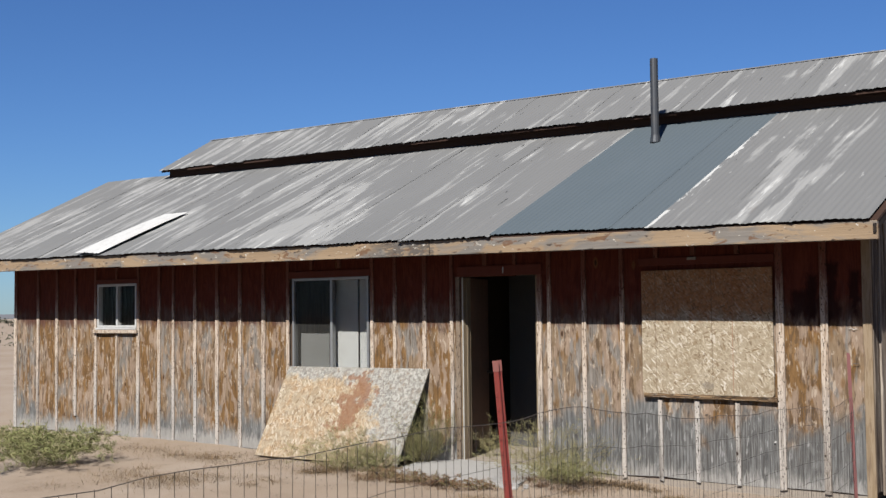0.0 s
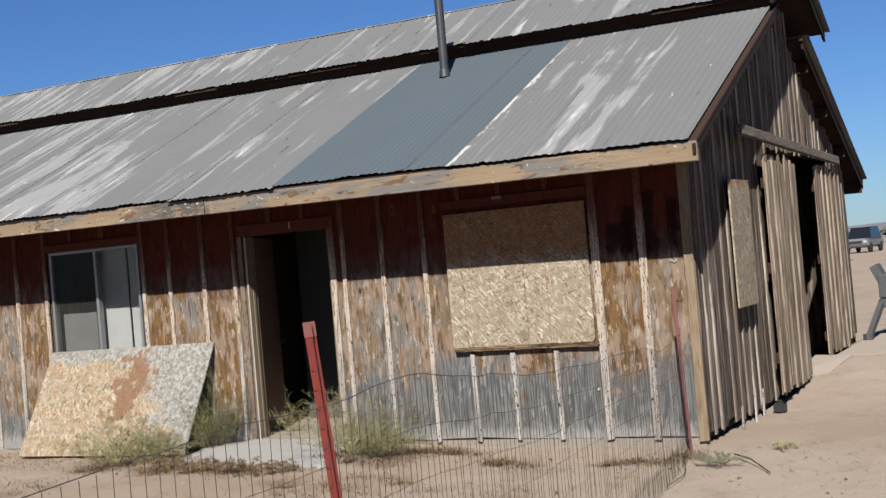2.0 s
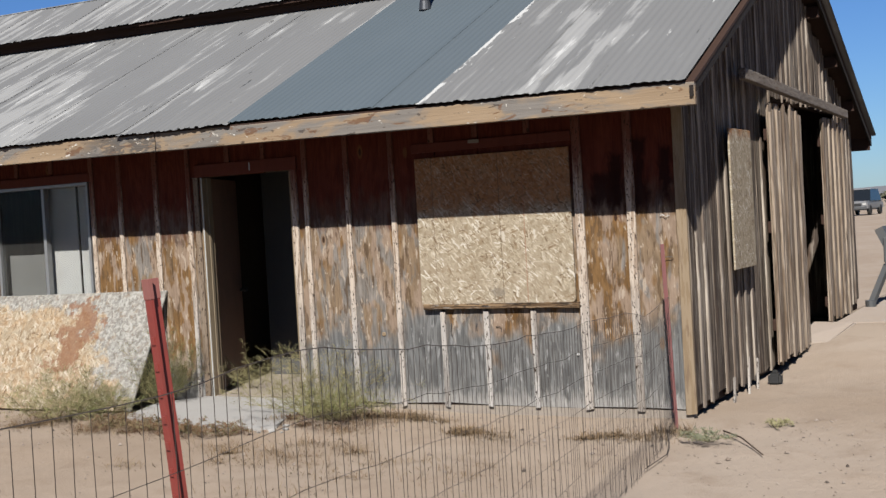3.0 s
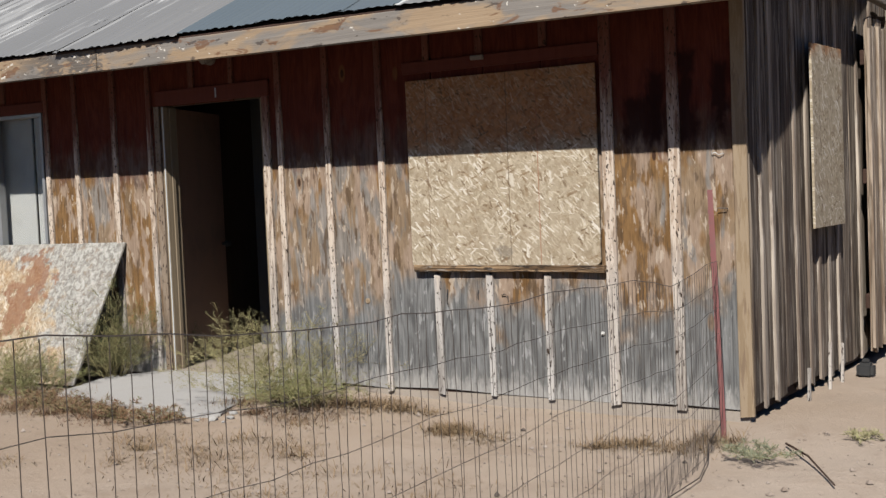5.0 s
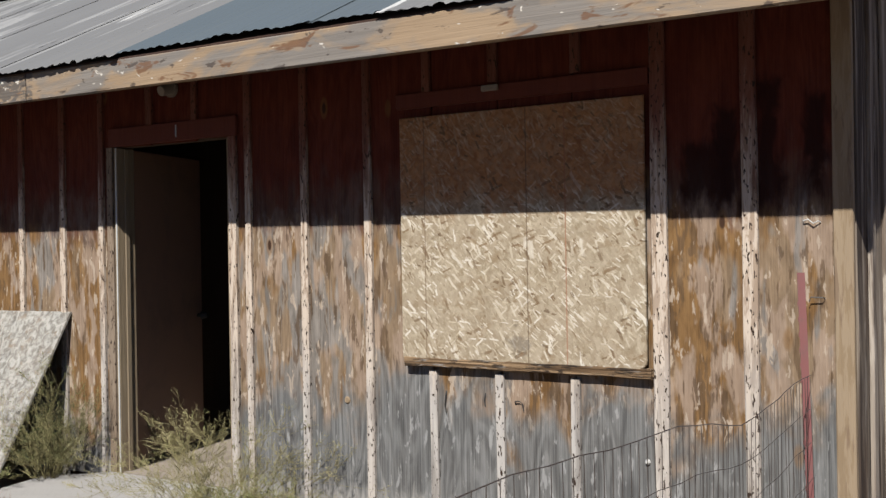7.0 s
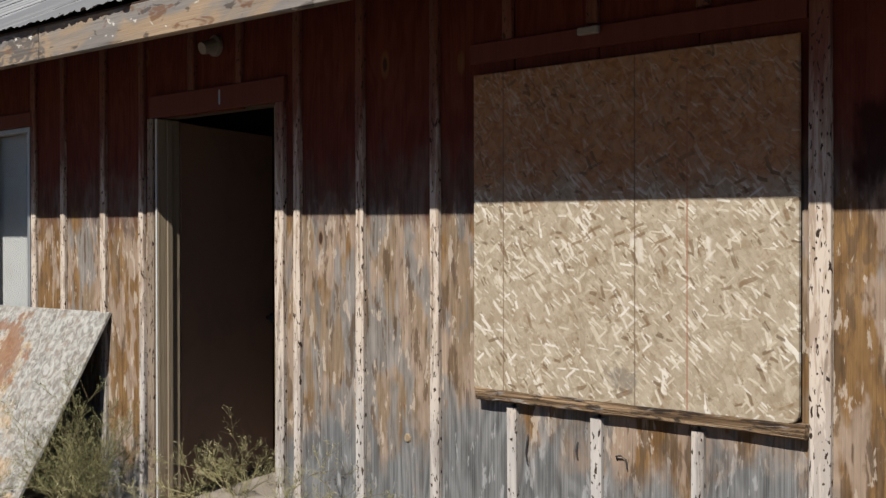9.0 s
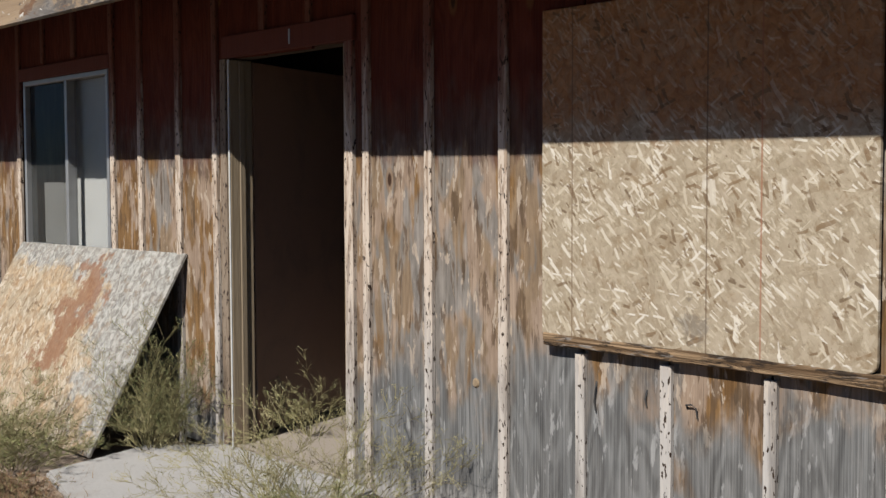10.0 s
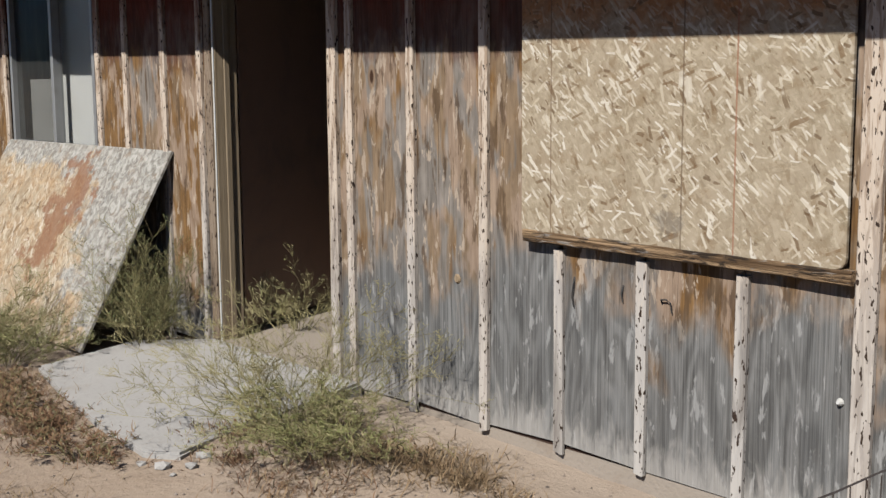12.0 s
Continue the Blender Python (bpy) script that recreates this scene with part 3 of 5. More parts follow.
def part(name, bm, material, parent=None, label=""):
    """Links a bmesh, or mesh data, as one mesh object under a thing or a part."""
    if isinstance(bm, bmesh.types.BMesh):
        me = bpy.data.meshes.new(name)
        bmesh.ops.recalc_face_normals(bm, faces=bm.faces)
        bm.to_mesh(me)
        bm.free()
    else:
        me = bm
    if material and not me.materials:
        me.materials.append(material)
    ob = new(name, me)
    if parent:
        ob.parent = parent
    return tagged(ob, label)


def thing(name, label, category, m=None, group="", kind=""):
    ob = new(name)
    ob.empty_display_size = 0.2
    if m is not None:
        ob.matrix_world = m
    return tagged(ob, label, category, group, kind)


def box(bm, x0, x1, y0, y1, z0, z1, m=None):
    v = [bm.verts.new(Vector(c) if m is None else m @ Vector(c)) for c in
         ((x0, y0, z0), (x1, y0, z0), (x1, y1, z0), (x0, y1, z0), (x0, y0, z1), (x1, y0, z1), (x1, y1, z1), (x0, y1, z1))]
    for f in ((0, 3, 2, 1), (4, 5, 6, 7), (0, 1, 5, 4), (1, 2, 6, 5), (2, 3, 7, 6), (3, 0, 4, 7)):
        bm.faces.new([v[i] for i in f])
    return v


def soft_box(x0, x1, y0, y1, z0, z1, r=0.006, seg=1):
    bm = bmesh.new()
    box(bm, x0, x1, y0, y1, z0, z1)
    bmesh.ops.bevel(bm, geom=list(bm.edges), offset=r, segments=seg, affect="EDGES")
    return bm


def plank(width, thick, length, seed, cuts=4, wob=0.004, low=0.02, high=0.0):
    """A rough upright plank round x = 0 from z = 0, its face at y = 0 and its back at y = thick: wavering edges, rounded arrises, ragged foot."""
    rng = random.Random(seed)
    verts, faces = [], []
    w, c = width / 2, min(0.004, thick / 3)
    for i in range(cuts + 1):
        z = length * i / cuts
        a, b = rng.uniform(-wob, wob), rng.uniform(-wob, wob)
        d = rng.uniform(-wob, wob) * 0.6
        zl, zr = z, z
        if i == 0:
            zl, zr = rng.uniform(-low, low), rng.uniform(-low, low)
        if i == cuts and high:
            zl, zr = z - rng.uniform(0, high), z - rng.uniform(0, high)
        verts += [(-w + a, thick, zl), (-w + a, c + d, zl), (-w + c + a, d, zl), (w - c + b, d, zr), (w + b, c + d, zr), (w + b, thick, zr)]
    for i in range(cuts):
        for k in range(6):
            p, q = i * 6 + k, i * 6 + (k + 1) % 6
            faces.append((p, q, q + 6, p + 6))
    faces.append((5, 4, 3, 2, 1, 0))
    faces.append(tuple(cuts * 6 + k for k in range(6)))
    return mesh_of("plank", verts, faces)


def tube(bm, points, radius, sides=5, tip=None):
    """A round bar along points; tip: the end's radius."""
    rings = []
    n = len(points)
    for i, p in enumerate(points):
        p = Vector(p)
        d = (Vector(points[min(i + 1, n - 1)]) - Vector(points[max(i - 1, 0)])).normalized()
        u = d.orthogonal().normalized()
        v = d.cross(u)
        r = radius if tip is None else radius + (tip - radius) * i / max(n - 1, 1)
        rings.append([bm.verts.new(p + r * (math.cos(6.2832 * k / sides) * u + math.sin(6.2832 * k / sides) * v)) for k in range(sides)])
    for a, b in zip(rings, rings[1:]):
        for k in range(sides):
            bm.faces.new((a[k], a[(k + 1) % sides], b[(k + 1) % sides], b[k]))
    bm.faces.new(rings[0][::-1])
    bm.faces.new(rings[-1])


# ---- ground ----
def ground_height(x, y):
    h = -0.05 - 0.03 * max(0.0, min(1.0, (-x - 6) / 7))
    near = max(0.0, 1 - math.hypot(x + 4, y + 3) / 40)
    h += near * (0.05 * (noise.noise(Vector((x * 0.35, y * 0.35, 0))) ) + 0.018 * noise.noise(Vector((x * 1.7, y * 1.7, 4))) + 0.008 * noise.noise(Vector((x * 6, y * 6, 8))))
    if -13.3 < x < 0.1 and -0.4 < y < 7.3:
        h = min(h, -0.05)
    if x > -0.3:
        k = max(0.0, min(1.0, (y - 1.6) / 3.2))
        h += 0.21 * k * k * (3 - 2 * k) * max(0.0, 1 - max(0.0, y - 40) / 60)
    d = math.hypot((x + 3.2) / 1.0, (y + 0.6) / 0.5)
    return h + 0.05 * math.exp(-d * d)


def spaced(fine0, fine1, step, far):
    mid = list(np.arange(fine0, fine1 + step / 2, step))
    out, d = [], step
    while sum(out) < far:
        d *= 1.35
        out.append(d)
    up = list(np.cumsum(out) + fine1)
    down = list(fine0 - np.cumsum(out))
    return [float(v) for v in down[::-1] + mid + up]


def build_ground():
    xs, ys = spaced(-13.5, 5.0, 0.11, 3000), spaced(-9.5, 3.5, 0.11, 3000)
    verts = [(x, y, ground_height(x, y)) for y in ys for x in xs]
    n = len(xs)
    faces = [(j * n + i, j * n + i + 1, j * n + i + 1 + n, j * n + i + n) for j in range(len(ys) - 1) for i in range(n - 1)]
    me = mesh_of("ground", verts, faces, True)
    return tagged(part("ground", me, M_SAND), "pale reddish dry desert sand with dirt patches", "ground", kind="structure")


build_ground()

# ---- the barn ----
X0, X1, DEPTH = -13.34, -0.216, 6.55
EAVE_Y, EAVE_Z, SLOPE = -0.75, 2.3, 0.48
UP_Y, UP_Z, RIDGE_Y, UP_SLOPE = 2.03, 3.82, 3.15, 0.55
FAR_Y, FAR_Z, FAR_SLOPE = 6.9, 2.17, 0.51
RIDGE_Z = UP_Z + UP_SLOPE * (RIDGE_Y - UP_Y)
REAR_UP_Y = 4.42
# roof planes: name, x from and to, foot y and z, head y and z
PLANES = (("lower_roof", -14.3, 0.12, EAVE_Y, EAVE_Z, 2.34, EAVE_Z + SLOPE * (2.34 - EAVE_Y)),
          ("upper_roof", -12.505, 0.14, UP_Y, UP_Z, RIDGE_Y, RIDGE_Z),
          ("rear_lower_roof", -14.3, -0.02, FAR_Y, FAR_Z, 3.97, FAR_Z + FAR_SLOPE * (FAR_Y - 3.97)),
          ("rear_upper_roof", -12.505, 0.14, REAR_UP_Y, RIDGE_Z - UP_SLOPE * (REAR_UP_Y - RIDGE_Y), RIDGE_Y, RIDGE_Z))
barn = thing("barn", "long abandoned brown wooden barn with a grey corrugated metal roof", "barn", Matrix.Translation((X1, 0, 0)))
BARN_IN = barn.matrix_world.inverted()


def barn_part(name, bm, material, parent=None, label="", at=None):
    """A part of the barn, given in world metres; at: where a shared mesh stands."""
    ob = part(name, bm, material, parent or barn, label)
    inv = (parent or barn).matrix_world.inverted() if parent is None else Matrix.Identity(4)
    if parent is None:
        ob.matrix_basis = BARN_IN @ (at if at is not None else Matrix.Identity(4))
    else:
        ob.matrix_basis = (at if at is not None else Matrix.Identity(4))
    return ob


def rise(x):
    """How far the sagging roof lies above its level at x."""
    return -0.01 * x


def roof_z(y):
    """Underside of the roof over the gable at depth y."""
    if y < 2.3:
        return EAVE_Z + SLOPE * (y - EAVE_Y) - 0.06
    if y > 2 * RIDGE_Y - 2.3:
        return FAR_Z + FAR_SLOPE * (FAR_Y - y) - 0.06
    return RIDGE_Z - UP_SLOPE * abs(y - RIDGE_Y) - 0.1


OPENINGS = [(-11.231, -10.325, 1.43, 2.05), (-7.275, -6.01, 0.93, 2.03), (-4.626, -3.661, -0.2, 1.975)]


def build_front_wall():
    bm = bmesh.new()
    x = X0
    for a, b, lo, hi in OPENINGS:
        box(bm, x, a, 0.022, 0.1, -0.02, 2.6)
        if lo > 0:
            box(bm, a, b, 0.022, 0.1, -0.02, lo)
        box(bm, a, b, 0.022, 0.1, hi, 2.6)
        x = b
    box(bm, x, X1 - 0.11, 0.022, 0.1, -0.02, 2.6)
    wall = barn_part("front_wall", bm, M_INNER, label="front wall of upright brown-stained boards with pale battens")
    bm = bmesh.new()
    for a, b in ((X0 + 0.02, -8.139), (-8.139, -4.728), (-3.598, -2.0), (-2.0, X1 - 0.03)):
        fresh = set(bm.verts)
        box(bm, a, b, 0.003, 0.095, -0.4, -0.017)
        for v in bm.verts:
            if v not in fresh and v.co.z > -0.2:
                v.co.z += base_z(v.co.x)
    barn_part("foundation", bm, M_FLOOR, label="low concrete footing under the boards")
    # Thin dark strips added to stand for the shadow gap under the boards.
    for a, b in ((X0 + 0.02, -8.139), (-8.139, -4.728), (-3.598, -2.0), (-2.0, X1 - 0.03)):
        bm = bmesh.new()
        box(bm, a, b - 0.002, 0.014, 0.021, -0.016, 0.04)
        for v in bm.verts:
            v.co.z += base_z(v.co.x)
        barn_part("mudsill", bm, M_DARK)
    return wall


def base_z(x):
    """Foot of the front boards at x."""
    return -0.06 if x < -8 else -0.06 + (x + 8) / 6 * 0.075 if x < -2 else 0.015


front_wall = build_front_wall()
bm = bmesh.new()
box(bm, X0 + 0.1, X1 - 0.12, 0.1, DEPTH - 0.1, -0.3, 0.03)
box(bm, -4.646, -3.661, -0.015, 0.1, -0.3, 0.028)
barn_part("floor_slab", bm, M_FLOOR, label="dusty concrete floor")
bm = bmesh.new()
box(bm, X0, X0 + 0.09, 0.1, DEPTH, -0.1, 2.35)
pts = [(0.1, 2.35), (0.1, 2.6), (2.29, roof_z(2.29)), (2 * RIDGE_Y - 2.29, roof_z(2 * RIDGE_Y - 2.29)), (DEPTH, 2.35)]
side = [[bm.verts.new((x, y, z)) for y, z in pts] for x in (X0, X0 + 0.09)]
bm.faces.new(side[0])
bm.faces.new(side[1][::-1])
for i in range(len(pts)):
    j = (i + 1) % len(pts)
    bm.faces.new((side[0][i], side[0][j], side[1][j], side[1][i]))
barn_part("end_wall", bm, M_GABLE)
bm = bmesh.new()
pts = [(2.29, 3.3), (2.29, roof_z(2.31) + 0.13), (RIDGE_Y, roof_z(RIDGE_Y) + 0.13), (2 * RIDGE_Y - 2.29, roof_z(2.31) + 0.13), (2 * RIDGE_Y - 2.29, 3.3)]
side = [[bm.verts.new((x, y, z)) for y, z in pts] for x in (-12.144, -12.063)]
bm.faces.new(side[0])
bm.faces.new(side[1][::-1])
for i in range(len(pts)):
    j = (i + 1) % len(pts)
    bm.faces.new((side[0][i], side[0][j], side[1][j], side[1][i]))
barn_part("attic_wall", bm, M_GABLE)
# Unseen flat cap, added to keep sky light out of the end room.
barn_part("end_deck", soft_box(-14.049, -12.063, 2.28, 4.02, 3.56, 3.6, 0.004), M_DARK)
bm = bmesh.new()
box(bm, X0 + 0.09, X1 - 0.12, DEPTH - 0.1, DEPTH, -0.1, 2.3)
barn_part("rear_wall", bm, M_GABLE)
bm = bmesh.new()
box(bm, -5.481, -5.379, 0.1, DEPTH - 0.1, 0.03, 2.7)
box(bm, -2.607, -2.504, 0.1, DEPTH - 0.1, 0.03, 2.7)
barn_part("partition", bm, M_INNER)
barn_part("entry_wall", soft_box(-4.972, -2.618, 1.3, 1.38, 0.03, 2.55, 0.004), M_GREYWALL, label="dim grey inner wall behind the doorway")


def build_roof():
    # deck boards under the sheets
    for name, x0, x1, ya, za, yb, zb in PLANES:
        k = 0.04 / abs(yb - ya)
        bm = bmesh.new()
        v = [bm.verts.new((x, y, z + dz + rise(x))) for x in (x0 + 0.04, x1 - 0.02) for y, z in ((ya + k * (yb - ya), za + k * (zb - za)), (yb, zb)) for dz in (-0.05, -0.024)]
        for f in ((0, 1, 3, 2), (4, 6, 7, 5), (0, 4, 5, 1), (2, 3, 7, 6), (1, 5, 7, 3), (0, 2, 6, 4)):
            bm.faces.new([v[i] for i in f])
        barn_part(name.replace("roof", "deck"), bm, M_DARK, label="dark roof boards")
    # wall between the two tiers
    for y in (2.3, 2 * RIDGE_Y - 2.3):
        bm = bmesh.new()
        box(bm, -12.043, X1, y - 0.02, y + 0.02, 3.4, 3.95)
        for v in bm.verts:
            v.co.z += rise(v.co.x) if v.co.z > 3.5 else 0
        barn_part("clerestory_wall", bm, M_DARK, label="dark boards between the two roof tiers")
    # front fascia in three lengths
    for n, (a, b, dz, tilt) in enumerate(((-14.25, -9.734, 0.0, -0.012), (-9.729, -4.52, 0.0, -0.01), (-4.51, 0.1, 0.0, -0.005))):
        bm = soft_box(a, b, -0.715, -0.675, 2.137, 2.288, 0.005)
        for v in bm.verts:
            v.co.z += rise(v.co.x) + 0.006 * noise.noise(Vector((v.co.x * 0.7, n, 0)))
            v.co.z += tilt * ((b - v.co.x) / (b - a)) if n < 2 else 0
        barn_part("fascia_board", bm, M_FASCIA, label="tan fascia board with rust marks and worn patches")
    # rafters' tails and the soffit shade
    for k in range(19):
        x = -14.049 + k * 0.76
        bm = bmesh.new()
        v = [bm.verts.new((x + dx, y, EAVE_Z + rise(x) + SLOPE * (y - EAVE_Y) - 0.052 - dz)) for dx in (0, 0.045) for y in (-0.67, 2.2) for dz in (0, 0.09)]
        for f in ((0, 1, 3, 2), (4, 6, 7, 5), (0, 4, 5, 1), (2, 3, 7, 6), (1, 5, 7, 3), (0, 2, 6, 4)):
            bm.faces.new([v[i] for i in f])
        barn_part("rafter", bm, M_REDTRIM)


build_roof()


def corrugated(width, run, rise, pitch=0.067, depth=0.0027, seed=0, rows=3):
    """A wavy sheet from its foot at the origin, width along x, up along +y; edges a little bent."""
    rng = random.Random(seed)
    n = int(width / pitch) * 6
    verts, faces = [], []
    bend = [rng.uniform(-0.004, 0.008) for _ in range(12)]
    for j in range(rows + 1):
        k = j / rows
        for i in range(n + 1):
            x = width * i / n
            z = depth * math.sin(6.2832 * x / pitch) + (bend[i * 11 // n] if j == 0 else 0)
            verts.append((x, run * k, rise * k + z))
    for j in range(rows):
        for i in range(n):
            a = j * (n + 1) + i
            faces.append((a, a + 1, a + n + 2, a + n + 1))
    return mesh_of("roof_sheet", verts, faces, True)


def build_sheets():
    for tier, (name, x0, x1, ya, za, yb, zb) in enumerate(PLANES):
        roof = barn_part(name, soft_box(-11.943, x1 - 0.5, -0.02, 0.02, -0.02, 0.0), M_DARK,
                         label="corrugated grey painted metal roof with pale worn streaks", at=Matrix.Translation((0, yb, zb - 0.03)))
        x, n = x0, 0
        slope = (zb - za) / (yb - ya)
        way = 1 if yb > ya else -1
        while x < x1 - 0.1:
            w = min(0.67, x1 - x)
            blue = False
            if tier == 0:
                for edge in (-3.74, -1.99):
                    if x < edge - 0.05 < x + w:
                        w = edge - x
                blue = -3.75 < x < -2.0
            dy = way * (RNG.uniform(-0.012, 0.02) if not blue else 0.03)
            run = yb - ya - dy
            me = corrugated(w + 0.03, run, run * slope, seed=n + 50 * tier, rows=4)
            me.materials.append(M_ROOF_BLUE if blue else M_ROOF)
            lift = 0.004 * (n % 2) + (0.006 if blue else 0)
            sheet = part("roof_sheet", me, None, roof, "blue-grey painted sheet" if blue else "")
            turn = Matrix.Rotation(math.atan(0.01), 4, "Y")
            ROOF_FIX.append((sheet, Matrix.Translation((x, ya + dy, za + slope * dy + lift + rise(x))) @ turn))
            x += w
            n += 1


ROOF_FIX = []
build_sheets()
bpy.context.view_layer.update()
for ob, m in ROOF_FIX:
    ob.matrix_basis = ob.parent.matrix_world.inverted() @ m
# loose bare sheet bent up over the eave
me = corrugated(0.52, 1.25, 1.25 * SLOPE, seed=91, rows=6)
for v in me.vertices:
    k = v.co.y / 1.25
    v.co.z += 0.02 + 0.03 * (1 - v.co.x / 0.52) * (1 - k) + 0.012 * math.sin(3.1 * k)
    v.co.x += 0.3 * k
me.materials.append(M_BARE_STEEL)
loose = part("loose_sheet", me, None, barn, "bare bright metal sheet bent up at the eave")
loose.matrix_basis = BARN_IN @ Matrix.Translation((-10.65, EAVE_Y - 0.03, EAVE_Z + rise(-10.4)))
# dark board along the upper eave
for a, b in ((-12.4, -8.3), (-8.295, -4.1), (-4.095, 0.08)):
    bm = soft_box(a, b, UP_Y + 0.15, UP_Y + 0.185, UP_Z - 0.1, UP_Z + 0.04, 0.004)
    for v in bm.verts:
        v.co.z += rise(v.co.x) + 0.008 * noise.noise(Vector((v.co.x * 0.9, 5, 0)))
    barn_part("upper_fascia", bm, M_DARK, label="dark worn board under the upper eave")
# ridge cap
bm = bmesh.new()
for s in (1, -1):
    rz = UP_Z + UP_SLOPE * (RIDGE_Y - UP_Y)
    v = [bm.verts.new((x, RIDGE_Y + s * y, rz + 0.012 + rise(x) - UP_SLOPE * y)) for x in (-12.525, 0.15) for y in (0, 0.035)]
    bm.faces.new((v[0], v[1], v[3], v[2]))
barn_part("ridge_cap", bm, M_ROOF)


def child_of(ob, m):
    """Sets a part's world pose under its parent."""
    bpy.context.view_layer.update()
    ob.matrix_basis = ob.parent.matrix_world.inverted() @ m
    return ob


# stove pipe
bm = bmesh.new()
tube(bm, [(-3.15, 1.6, 3.3), (-3.15, 1.6, 4.4)], 0.045, 14)
pipe = barn_part("stove_pipe", bm, M_PIPE, label="dark steel stove pipe through the blue sheet")
bm = bmesh.new()
tube(bm, [(-3.15, 1.6, 3.46), (-3.15, 1.6, 3.54)], 0.06, 14, 0.05)
child_of(part("flashing", bm, M_PIPE, pipe), Matrix.Identity(4))

# ---- front siding ----
WALL_TOP = 2.5
BATTENS = [-12.715, -12.224, -11.763, -11.271, -10.295, -9.838, -9.54, -9.093, -8.656, -8.219, -7.782, -7.345, -5.959, -5.613, -5.175, -4.789, -3.515, -3.097, -2.659, -1.04, -0.635]
SHORT = [(-10.783, -0.05, 1.36), (-2.258, -0.014, 0.745), (-1.87, -0.014, 0.745), (-1.465, -0.014, 0.745), (-6.941, 2.12, WALL_TOP), (-6.48, 2.12, WALL_TOP), (-4.334, 2.09, WALL_TOP),
         (-3.942, 2.09, WALL_TOP), (-2.28, 2.1, WALL_TOP), (-1.885, 2.1, WALL_TOP), (-1.44, 2.1, WALL_TOP), (-10.783, 2.1, WALL_TOP)]


def upright(name, x, w, t, y, z0, z1, mat, seed, parent, low=0.012, high=0.0):
    me = plank(w, t, z1 - z0, seed, 5 if z1 - z0 > 1 else 2, 0.003, low, high)
    me.materials.append(mat)
    ob = part(name, me, None, parent)
    return child_of(ob, Matrix.Translation((x, y, z0)))


def front_siding():
    edges = sorted([X0] + BATTENS + [X1 - 0.02] + [-10.783, -6.941, -6.48, -4.334, -3.942, -2.258, -1.87, -1.465])
    seed = 0
    for a, b in zip(edges, edges[1:]):
        mid, seed = (a + b) / 2, seed + 1
        spans = [(base_z(mid) + RNG.uniform(-0.008, 0.008), WALL_TOP)]
        for o0, o1, lo, hi in OPENINGS:
            if o0 < mid < o1 or (o0 < a + 0.02 < o1) or (o0 < b - 0.02 < o1):
                if o0 - 0.02 < a and b < o1 + 0.12 or o0 < mid < o1:
                    spans = [(spans[0][0], lo), (hi, WALL_TOP)] if lo > 0 else [(hi, WALL_TOP)]
        for z0, z1 in spans:
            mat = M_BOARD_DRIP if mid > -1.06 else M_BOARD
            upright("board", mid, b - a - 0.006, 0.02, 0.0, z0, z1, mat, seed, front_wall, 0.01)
    for n, x in enumerate(BATTENS):
        z0 = base_z(x) - 0.03
        if x == -11.763:
            z0 = 0.17
        w = 0.05 + RNG.uniform(-0.006, 0.008) + (0.02 if x in (-1.04, -0.635) else 0)
        upright("batten", x, w, 0.02, -0.021, z0, WALL_TOP, M_BATTEN, 100 + n, front_wall)
    for n, (x, z0, z1) in enumerate(SHORT):
        upright("batten", x, 0.048 + RNG.uniform(-0.006, 0.008), 0.02, -0.021, z0, z1, M_BATTEN, 150 + n, front_wall)
    upright("corner_board", X1 - 0.037, 0.078, 0.022, -0.023, -0.02, WALL_TOP, M_CORNER, 180, front_wall)
    upright("corner_board", X0 + 0.03, 0.07, 0.022, -0.023, -0.1, WALL_TOP, M_BATTEN, 181, front_wall)


front_siding()

# ---- windows and door of the front wall ----
def framed(name, x0, x1, z0, z1, w, y0, y1, bar, material, label):
    """A window in the front wall: its head is the thing's own mesh, stiles, rail and mullion are parts."""
    win = barn_part(name, soft_box(x0, x1, y0, y1, z1 - w, z1, 0.003), material, label=label)
    bars = (("stile", x0, x0 + w, z0, z1 - w), ("stile", x1 - w, x1, z0, z1 - w), ("bottom_rail", x0 + w, x1 - w, z0, z0 + w), ("mullion", bar - w * 0.6, bar + w * 0.6, z0 + w, z1 - w))
    for n, (kind, a, b, lo, hi) in enumerate(bars):
        d = 0.004 if kind == "mullion" else 0
        child_of(part(kind, soft_box(a, b, y0 + d, y1 - d, lo, hi - 0.0005, 0.003), material, win), Matrix.Identity(4))
    return win


